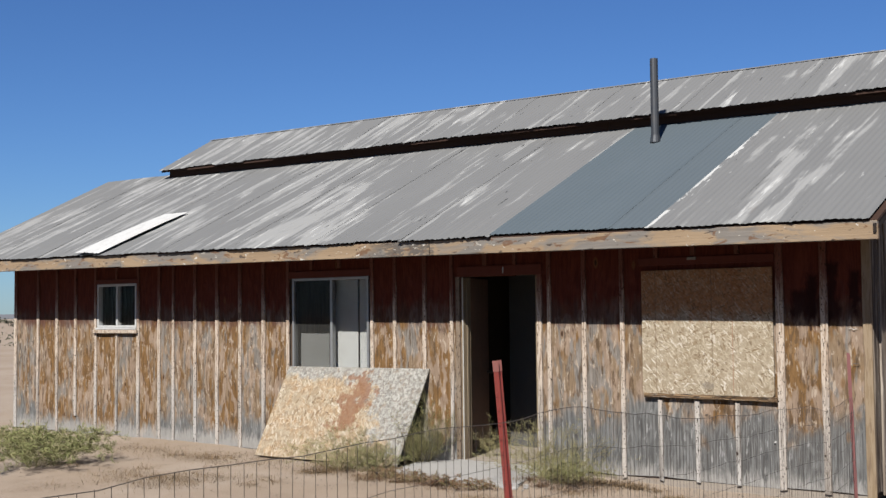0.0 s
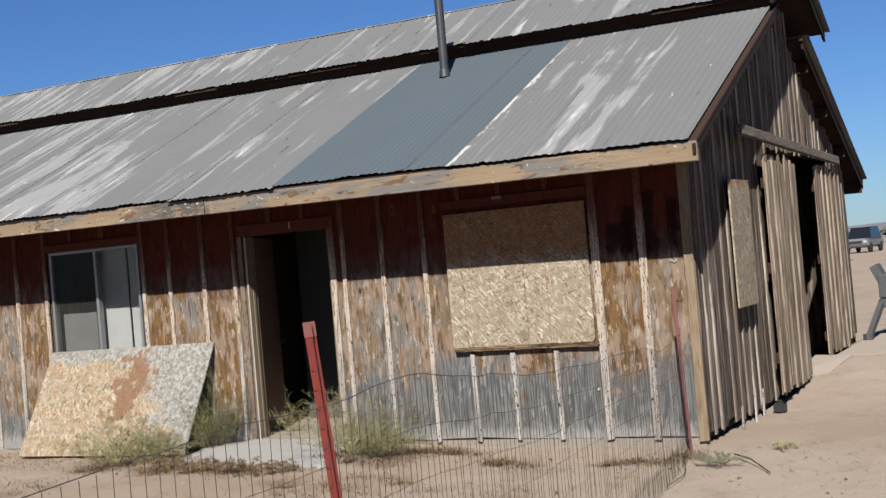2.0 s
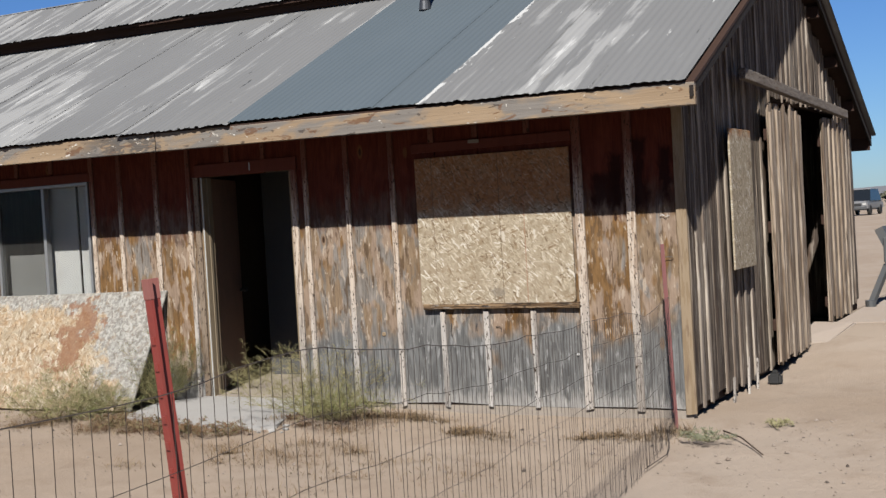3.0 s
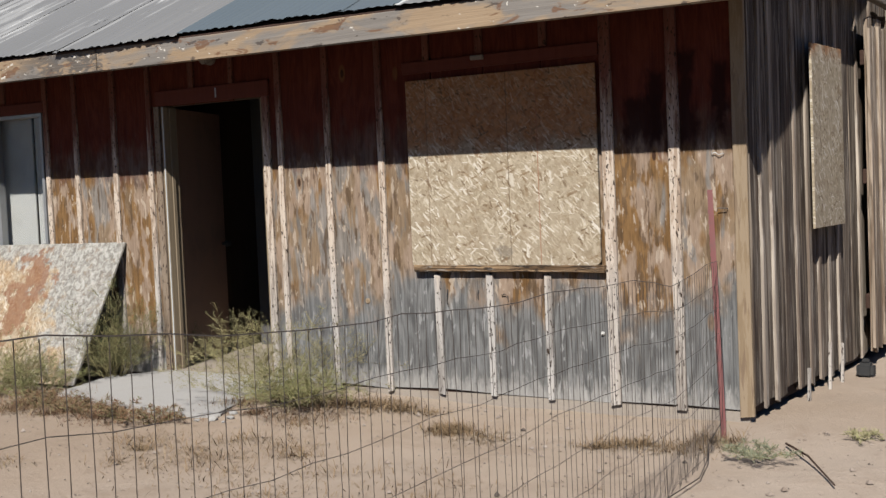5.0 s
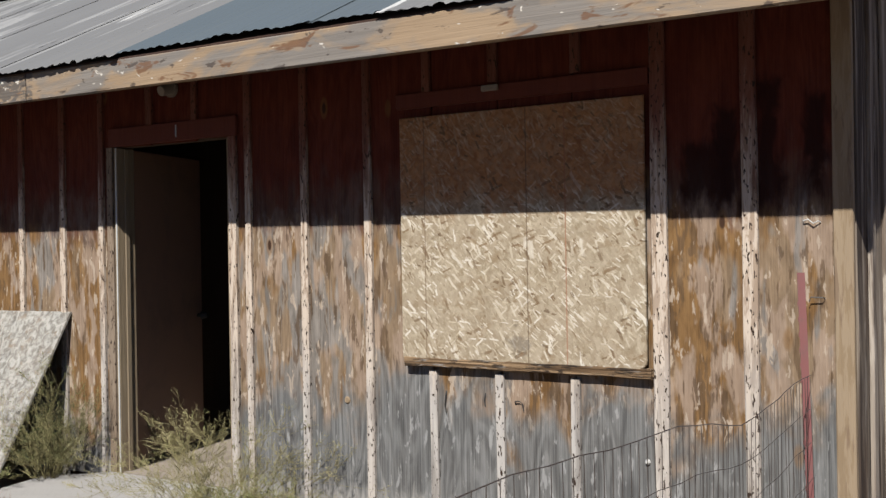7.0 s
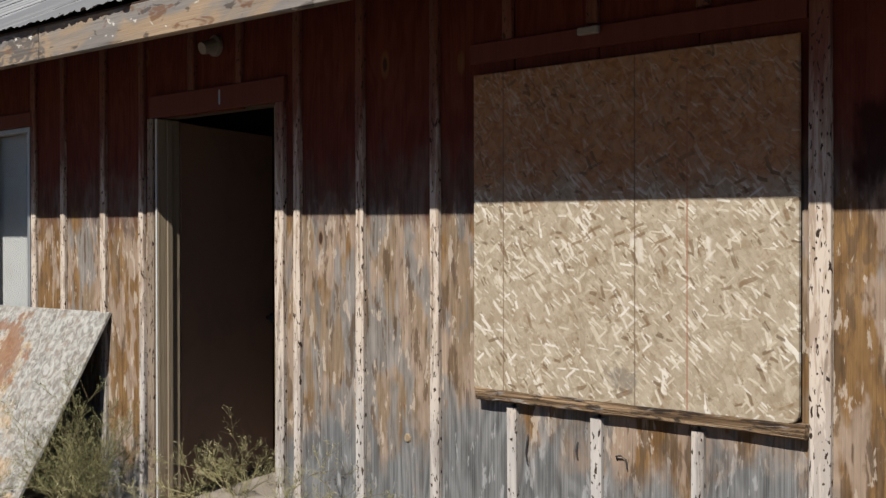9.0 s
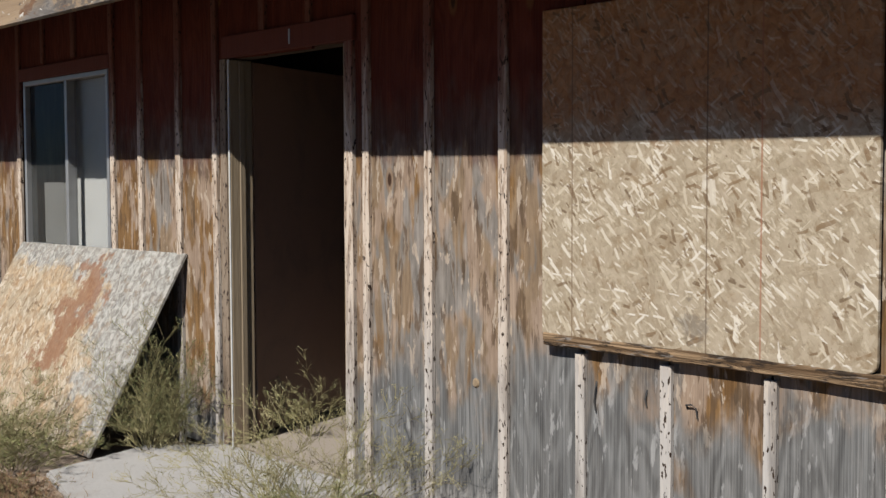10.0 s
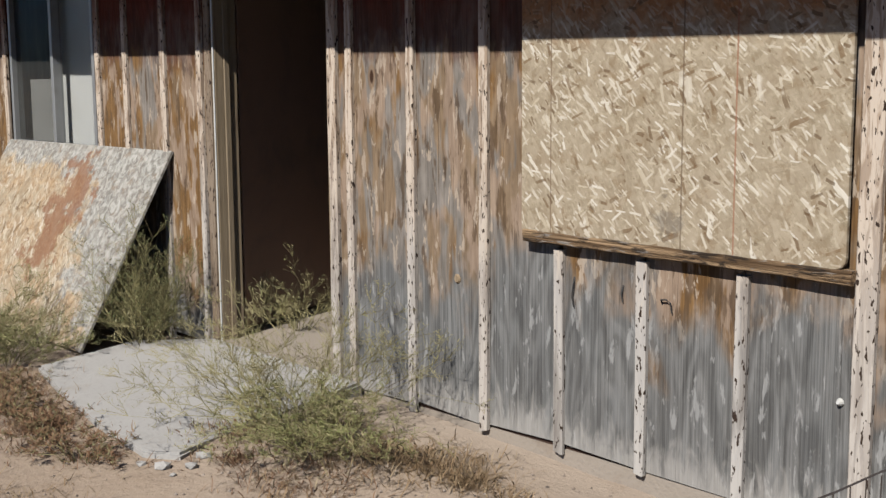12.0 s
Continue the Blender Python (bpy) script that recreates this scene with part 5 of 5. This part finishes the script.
# ---- plants ----
def twig_bush(seed, height, radius, stems, leaf, spread=1.0, twigs=5, leaf_size=0.012):
    """Mesh of a wiry desert shrub: thin forking stems with many small leaves."""
    rng = random.Random(seed)
    verts, faces, lv, lf = [], [], [], []

    def stick(a, b, r0, r1):
        d = (b - a)
        if d.length < 1e-5:
            return
        u = d.orthogonal().normalized()
        v = d.normalized().cross(u)
        k = len(verts)
        for p, r in ((a, r0), (b, r1)):
            for q in range(3):
                verts.append(tuple(p + r * (math.cos(2.0944 * q) * u + math.sin(2.0944 * q) * v)))
        for q in range(3):
            faces.append((k + q, k + (q + 1) % 3, k + 3 + (q + 1) % 3, k + 3 + q))

    def blade(p, d, size):
        u = d.orthogonal().normalized()
        k = len(lv)
        s = size * rng.uniform(0.6, 1.6)
        w = d.normalized()
        lv.extend(tuple(p + q) for q in (Vector((0, 0, 0)), w * s + u * s * 0.13, w * 2 * s, w * s - u * s * 0.13))
        lf.append((k, k + 1, k + 2, k + 3))

    grow = height / 0.5
    for _ in range(stems):
        a = rng.uniform(0, 6.2832)
        out = radius * math.sqrt(rng.random()) * spread
        foot = Vector((math.cos(a) * out * 0.18, math.sin(a) * out * 0.18, 0))
        goal = Vector((math.cos(a) * out, math.sin(a) * out, height * rng.uniform(0.35, 1.05) * (1 - 0.45 * (out / max(radius, 1e-3)) ** 2)))
        sway = Vector((rng.uniform(-1, 1), rng.uniform(-1, 1), rng.uniform(0.2, 1))) * 0.12 * radius
        p, n = foot, 6
        for i in range(n):
            k = (i + 1) / n
            q = foot.lerp(goal, k) + sway * math.sin(3.1416 * k) + Vector((rng.uniform(-1, 1), rng.uniform(-1, 1), rng.uniform(-0.5, 1))) * 0.028 * radius / 0.4
            stick(p, q, 0.0016 * (1.15 - k) + 0.0005, 0.0014 * (1.05 - k) + 0.0005)
            for _ in range(twigs if i else 1):
                d = (q - p).normalized() + Vector((rng.uniform(-1, 1), rng.uniform(-1, 1), rng.uniform(-0.4, 0.9))) * 0.95
                e = q + d.normalized() * rng.uniform(0.03, 0.1) * grow
                stick(q, e, 0.0008, 0.0005)
                for _ in range(2):
                    g = q.lerp(e, rng.uniform(0.3, 1.0))
                    h = g + (d.normalized() + Vector((rng.uniform(-1, 1), rng.uniform(-1, 1), rng.uniform(-0.4, 1)))).normalized() * rng.uniform(0.015, 0.05) * grow
                    stick(g, h, 0.0006, 0.0003)
                    for _ in range(leaf):
                        blade(g.lerp(h, rng.uniform(0.2, 1.0)), Vector((rng.uniform(-1, 1), rng.uniform(-1, 1), rng.uniform(-0.3, 1))), leaf_size * rng.choice((0.6, 0.8, 1.0)))
            p = q
    return mesh_of("stems", verts, faces), mesh_of("leaves", lv, lf)


def shrub(name, x, y, z, seed, h, r, stems, leaf, mat, label, spread=1.0, twigs=5, leaf_size=0.012, category="shrub"):
    wood, green = twig_bush(seed, h, r, stems, leaf, spread, twigs, leaf_size)
    ob = thing(name, label, category, Matrix.Translation((x, y, z)))
    part("branchwork", wood, M_STEM, ob, "thin wiry stems")
    part("foliage", green, mat, ob)
    return ob


shrub("shrub", -4.98, -0.3, -0.02, 1, 0.66, 0.42, 44, 3, M_SHRUB_DARK, "wiry dark green shrub between the leaning board and doorway", leaf_size=0.009)
shrub("shrub", -5.2, -0.2, -0.02, 18, 0.4, 0.3, 26, 3, M_SHRUB_DARK, "low dark green shrub in the shade behind the leaning board", leaf_size=0.009)
shrub("shrub", -3.1, -0.62, -0.02, 2, 0.54, 0.78, 60, 2, M_SHRUB_DRY, "sparse straw-coloured shrub beside the doorway slab", 1.0, 5, 0.008)
shrub("shrub", -2.86, -0.7, -0.02, 12, 0.3, 0.42, 60, 3, M_SHRUB, "low yellow-green shrub at the foot of the boards", 1.0, 5, 0.009)
shrub("shrub", -5.5, -1.0, -0.05, 3, 0.44, 0.62, 64, 2, M_SHRUB_DRY, "sparse dry shrub before the leaning board", 1.0, 5, 0.009)
shrub("shrub", -5.15, -0.95, -0.05, 13, 0.3, 0.45, 44, 3, M_SHRUB, "low green-grey shrub before the leaning board", 1.0, 5, 0.009)
shrub("shrub", -4.55, 0.4, 0.03, 4, 0.4, 0.32, 18, 1, M_SHRUB_DRY, "dry wiry weed growing inside the doorway", 1.0, 4, 0.008)
shrub("shrub", -4.82, 0.34, 0.03, 14, 0.24, 0.2, 14, 2, M_SHRUB, "small weed growing inside the doorway", 1.0, 4, 0.009)
shrub("shrub", -8.6, -2.6, -0.06, 5, 0.42, 0.95, 90, 3, M_SHRUB, "wide green shrub in the open yard", leaf_size=0.022)
shrub("shrub", -10.0, -2.2, -0.06, 15, 0.34, 0.8, 60, 3, M_SHRUB, "green shrub in the open yard", leaf_size=0.022)
shrub("shrub", 0.12, -0.85, -0.045, 6, 0.07, 0.2, 22, 2, M_WEED, "creeping grey-green weed near the barn corner", 1.0, 3)
shrub("shrub", 0.42, -0.3, -0.045, 16, 0.05, 0.13, 9, 2, M_SHRUB_DRY, "small dry weed on the sand", 1.0, 3)
for n, (x, y, h, r) in enumerate(((-4.65, -1.2, 0.13, 0.3), (-4.2, -1.28, 0.09, 0.3), (-3.8, -1.32, 0.1, 0.28), (-3.45, -1.34, 0.09, 0.22))):
    shrub("weed", x, y, -0.05, 40 + n, h, r, 15, 3, M_MAT_LEAF, "low red-brown and grey-green weed along the slab's edge", 1.0, 4, 0.011, "weed")


def straw_patch(x, y, seed, r, h, count, label, squash=0.6, mat=None):
    """Thin dry litter in uneven clumps: most blades lie almost flat."""
    rng = random.Random(seed)
    verts, faces = [], []
    clumps = [(x + rng.gauss(0, r * 0.55), y + rng.gauss(0, r * squash * 0.55), rng.uniform(0.03, 0.16) * (0.5 + r)) for _ in range(max(5, int(r * 22)))]
    for _ in range(count):
        cx, cy, cr = rng.choice(clumps)
        px, py = cx + rng.gauss(0, cr), cy + rng.gauss(0, cr * 0.8)
        py = min(py, -0.05)
        pz = ground_height(px, py) - 0.003
        b = rng.uniform(0, 6.2832)
        t = rng.uniform(0.5, 5.0)
        ln = h * rng.uniform(0.3, 1.2)
        w = Vector((math.cos(b) * t, math.sin(b) * t, 1)).normalized() * ln
        s = Vector((-math.sin(b), math.cos(b), 0)) * rng.uniform(0.0008, 0.0022)
        p = Vector((px, py, pz))
        k = len(verts)
        mid = p + w * 0.55 + Vector((rng.uniform(-1, 1), rng.uniform(-1, 1), 1)) * 0.08 * ln
        verts.extend(tuple(v) for v in (p - s, p + s, mid + s, mid - s, p + w))
        faces.append((k, k + 1, k + 2, k + 3))
        faces.append((k + 3, k + 2, k + 4))
    ob = part("dry_grass", mesh_of("dry_grass", verts, faces), mat or M_STRAW)
    return tagged(ob, label, "dry grass", kind="stuff")


straw_patch(-4.05, -1.3, 1, 0.62, 0.07, 3000, "mat of red-brown dry grass at the slab's edge", 0.2, M_MAT)
straw_patch(-4.8, -1.2, 21, 0.34, 0.07, 1200, "mat of red-brown dry grass at the slab's corner", 0.5, M_MAT)
straw_patch(-5.3, -1.15, 2, 0.7, 0.1, 3000, "brown dry grass before the leaning board", 0.5)
straw_patch(-2.65, -1.7, 3, 0.55, 0.09, 1500, "thin dry grass on the sand", 0.7)
straw_patch(-1.75, -0.78, 4, 0.32, 0.08, 1500, "thin dry grass before the boarded wall", 0.4)
straw_patch(-0.55, -0.72, 5, 0.28, 0.08, 1300, "dry grass at the wall's foot", 0.4, M_STRAW)
straw_patch(-0.2, -0.5, 6, 0.12, 0.12, 260, "dry grass round the corner post", 0.7, M_STRAW)
straw_patch(-2.6, -0.5, 7, 0.5, 0.09, 1800, "dry grass at the wall's foot", 0.4)
straw_patch(-2.95, -0.9, 17, 0.42, 0.07, 1700, "dry litter under the shrub", 0.4, M_MAT)
straw_patch(-2.55, -0.5, 27, 0.25, 0.08, 900, "dry brown twigs on the sand beside the shrub", 0.7)
straw_patch(-7.8, -1.0, 8, 1.6, 0.09, 3000, "thin dry grass along the wall", 0.35)
straw_patch(-6.5, -2.4, 9, 1.6, 0.1, 3000, "thin dry grass in the yard", 0.5)
straw_patch(-1.6, -2.2, 19, 1.2, 0.07, 1200, "scattered dry litter on the sand", 0.6)


def pebbles():
    rng = random.Random(9)
    verts, faces = [], []
    for n in range(2600):
        if n < 1500:
            x, y = rng.uniform(-6.5, 1.2), -abs(rng.gauss(0, 1.3)) - 0.05
        else:
            x, y = rng.uniform(-10, 2.5), rng.uniform(-6, -0.1)
        if -4.9 < x < -3.3 and y > -1:
            continue
        r = rng.uniform(0.003, 0.009) * (2.2 if rng.random() < 0.06 else 1)
        z = ground_height(x, y) + r * 0.3
        k = len(verts)
        j = lambda: rng.uniform(0.7, 1.3) * r
        verts.extend(((x + j(), y, z), (x, y + j(), z), (x - j(), y, z), (x, y - j(), z), (x, y, z + j() * 0.8)))
        faces.extend(((k, k + 1, k + 4), (k + 1, k + 2, k + 4), (k + 2, k + 3, k + 4), (k + 3, k, k + 4)))
    ob = part("pebbles", mesh_of("pebbles", verts, faces), M_STONE)
    tagged(ob, "scattered small stones on the sand", "pebbles", kind="stuff")


pebbles()

# ---- loose things ----
bm = bmesh.new()
tube(bm, [(0, 0, 0.012), (0.2, -0.3, 0.03), (0.44, -0.72, 0.014)], 0.006, 7, 0.004)
ob = part("fallen_stick", bm, M_DARK)
ob.matrix_world = Matrix.Translation((0.12, -0.52, -0.05))
tagged(ob, "thin dark stick lying on the sand", "stick")
blk = thing("steel_block", "small dark steel block standing by the gable", "block", Matrix.Translation((-0.07, 1.72, ground_height(-0.07, 1.72) - 0.004)))
part("body", soft_box(-0.055, 0.055, -0.05, 0.05, 0, 0.1, 0.02, 2), M_BLACK, blk)
part("neck", soft_box(-0.022, 0.022, -0.022, 0.022, 0.098, 0.125, 0.008, 2), M_BLACK, blk)
for n, (y, h) in enumerate(((1.15, 0.3), (1.42, 0.26), (0.72, 0.2))):
    ob = part("stake", plank(0.022, 0.018, h, 90 + n, 2, 0.003), M_BATTEN)
    ob.matrix_world = Matrix.Translation((-0.13, y, -0.06)) @ QUARTER @ Matrix.Rotation(radians(4), 4, "Y")
    tagged(ob, "short pale wooden stake against the gable wall", "stake", "stakes at the gable")
ob = part("pale_board", plank(0.1, 0.02, 0.5, 95, 3), M_BATTEN)
ob.matrix_world = Matrix.Translation((-5.05, 1.5, 0.03)) @ Matrix.Rotation(radians(25), 4, "Z")
tagged(ob, "pale board standing inside the doorway", "board")


# ---- trailer beside the far corner ----
trailer = thing("utility_trailer", "grey steel trailer with a raised tongue on the apron", "trailer", Matrix.Translation((0.93, 6.85, 0.12)))
bm = bmesh.new()
tube(bm, [(-0.95, -0.7, 0.08), (-0.84, -0.15, 0.5)], 0.045, 4)
part("tongue", bm, M_IRON, trailer)
bm = bmesh.new()
tube(bm, [(-0.95, -0.7, 0.0), (-0.95, -0.7, 0.14)], 0.06, 10)
part("coupler", bm, M_IRON, trailer)
part("bed", soft_box(-0.86, 1.2, -0.2, 1.3, 0.42, 0.54, 0.01), M_IRON, trailer)
part("side_board", soft_box(-0.86, 1.2, -0.22, -0.18, 0.545, 0.84, 0.008), M_IRON, trailer)
bm = bmesh.new()
box(bm, -0.05, 0.05, -0.3, 0.0, 0, 0.5, Matrix.Translation((-0.7, 0.1, 0.5)) @ Matrix.Rotation(radians(-25), 4, "Y"))
part("jack", bm, M_IRON, trailer)
for y in (-0.32, 1.42):
    bm = bmesh.new()
    tube(bm, [(0.2, y - 0.08, 0.28), (0.2, y + 0.08, 0.28)], 0.28, 18)
    wheel = part("wheel", bm, M_BLACK, trailer)
    bm = bmesh.new()
    tube(bm, [(0.2, y - 0.085, 0.28), (0.2, y + 0.085, 0.28)], 0.16, 14)
    part("rim", bm, M_ALU, wheel)


# ---- far yard ----
def far_car(name, x, y, turn, paint, label, tall, length=4.4):
    car = thing(name, label, "car", Matrix.Translation((x, y, -0.05)) @ Matrix.Rotation(radians(turn), 4, "Z"), "parked cars")
    half = length / 2
    bm = soft_box(-0.9, 0.9, -half, half, 0.35, tall * 0.55, 0.12, 2)
    part("body", bm, paint, car)
    bm = bmesh.new()
    lo, hi = tall * 0.55, tall
    v = [bm.verts.new(c) for c in ((-0.85, -half + 1.1, lo), (0.85, -half + 1.1, lo), (0.85, half - 0.4, lo), (-0.85, half - 0.4, lo),
                                   (-0.7, -half + 1.7, hi), (0.7, -half + 1.7, hi), (0.7, half - 0.7, hi), (-0.7, half - 0.7, hi))]
    for f in ((4, 5, 6, 7), (0, 1, 5, 4), (1, 2, 6, 5), (2, 3, 7, 6), (3, 0, 4, 7)):
        bm.faces.new([v[i] for i in f])
    cabin = part("cabin", bm, M_CAR_GLASS, car, "dark glass cabin")
    part("roof", soft_box(-0.72, 0.72, -half + 1.65, half - 0.65, hi - 0.03, hi + 0.06, 0.03), paint, car)
    part("bumper", soft_box(-0.88, 0.88, -half - 0.08, -half + 0.05, 0.4, 0.62, 0.03), M_IRON, car)
    part("grille", soft_box(-0.5, 0.5, -half - 0.03, -half + 0.02, 0.66, 0.86, 0.01), M_BLACK, car)
    for sx in (-0.7, 0.7):
        part("headlight", soft_box(sx - 0.13, sx + 0.13, -half - 0.04, -half + 0.02, 0.68, 0.86, 0.02), M_PORCELAIN, car)
    for sx in (-0.82, 0.82):
        for sy in (-half + 0.85, half - 0.85):
            bm = bmesh.new()
            tube(bm, [(sx - 0.1, sy, 0.35), (sx + 0.1, sy, 0.35)], 0.35, 16)
            part("wheel", bm, M_BLACK, car)
    return car


far_car("parked_suv", -13.5, 85, -6, M_CAR_GREY, "dusty grey off-road car parked far across the yard", 1.85)
far_car("parked_car", -9.6, 87, -70, M_CAR, "white low car parked far across the yard", 1.35)
blue = thing("covered_load", "bright blue tarpaulin over a load far across the yard", "tarpaulin", Matrix.Translation((-6.6, 80, -0.05)))
part("cover", soft_box(-1.6, 1.6, -1.5, 1.5, 0.6, 1.75, 0.2, 2), M_BLUE, blue)
part("base", soft_box(-1.5, 1.5, -1.4, 1.4, 0.0, 0.62, 0.05), M_IRON, blue)
pole = thing("fence_pole", "thin dark pole in the far yard", "pole", Matrix.Translation((-95.0, 46.0, -0.1)))
bm = bmesh.new()
tube(bm, [(0, 0, -0.2), (0, 0, 4.6)], 0.12, 8, 0.1)
part("shaft", bm, M_DARK, pole)


def far_scrub():
    """Clumps of low desert scrub towards the horizon."""
    rng = random.Random(31)
    verts, faces = [], []
    for n in range(900):
        a = rng.uniform(-0.35, 1.75)
        d = rng.uniform(150, 700) if n < 700 else rng.uniform(60, 150)
        x, y = -math.sin(a) * d, math.cos(a) * d - 5
        s = rng.uniform(0.5, 1.8) * (1.0 if n < 700 else 0.35)
        for _ in range(22):
            px, py, pz = x + rng.gauss(0, s), y + rng.gauss(0, s), -0.1 + abs(rng.gauss(0, s * 0.55))
            k = len(verts)
            r = s * rng.uniform(0.2, 0.45)
            verts.extend((px + rng.uniform(-r, r), py + rng.uniform(-r, r), pz + rng.uniform(-r, r) * 0.8) for _ in range(4))
            faces.extend(((k, k + 1, k + 2), (k, k + 2, k + 3), (k, k + 3, k + 1), (k + 1, k + 3, k + 2)))
    ob = part("desert_scrub", mesh_of("desert_scrub", verts, faces), M_SCRUB)
    tagged(ob, "far low desert scrub along the horizon", "scrub", kind="stuff")


far_scrub()


def far_hills():
    verts, faces = [], []
    n = 160
    for i in range(n + 1):
        a = -1.2 + 3.4 * i / n
        d = 2300
        h = 6 + 16 * max(0.0, noise.noise(Vector((a * 3.1, 1.7, 0))) + 0.35) + 5 * noise.noise(Vector((a * 14, 3, 0)))
        x, y = -math.sin(a), math.cos(a)
        verts += [(x * d, y * d, -2), (x * (d + 80), y * (d + 80), max(3.0, h)), (x * (d + 300), y * (d + 300), -2)]
    for i in range(n):
        k = i * 3
        faces += [(k, k + 3, k + 4, k + 1), (k + 1, k + 4, k + 5, k + 2)]
    ob = part("far_hills", mesh_of("far_hills", verts, faces, True), M_HILL)
    tagged(ob, "low hazy hills on the horizon", "hills", kind="structure")


far_hills()
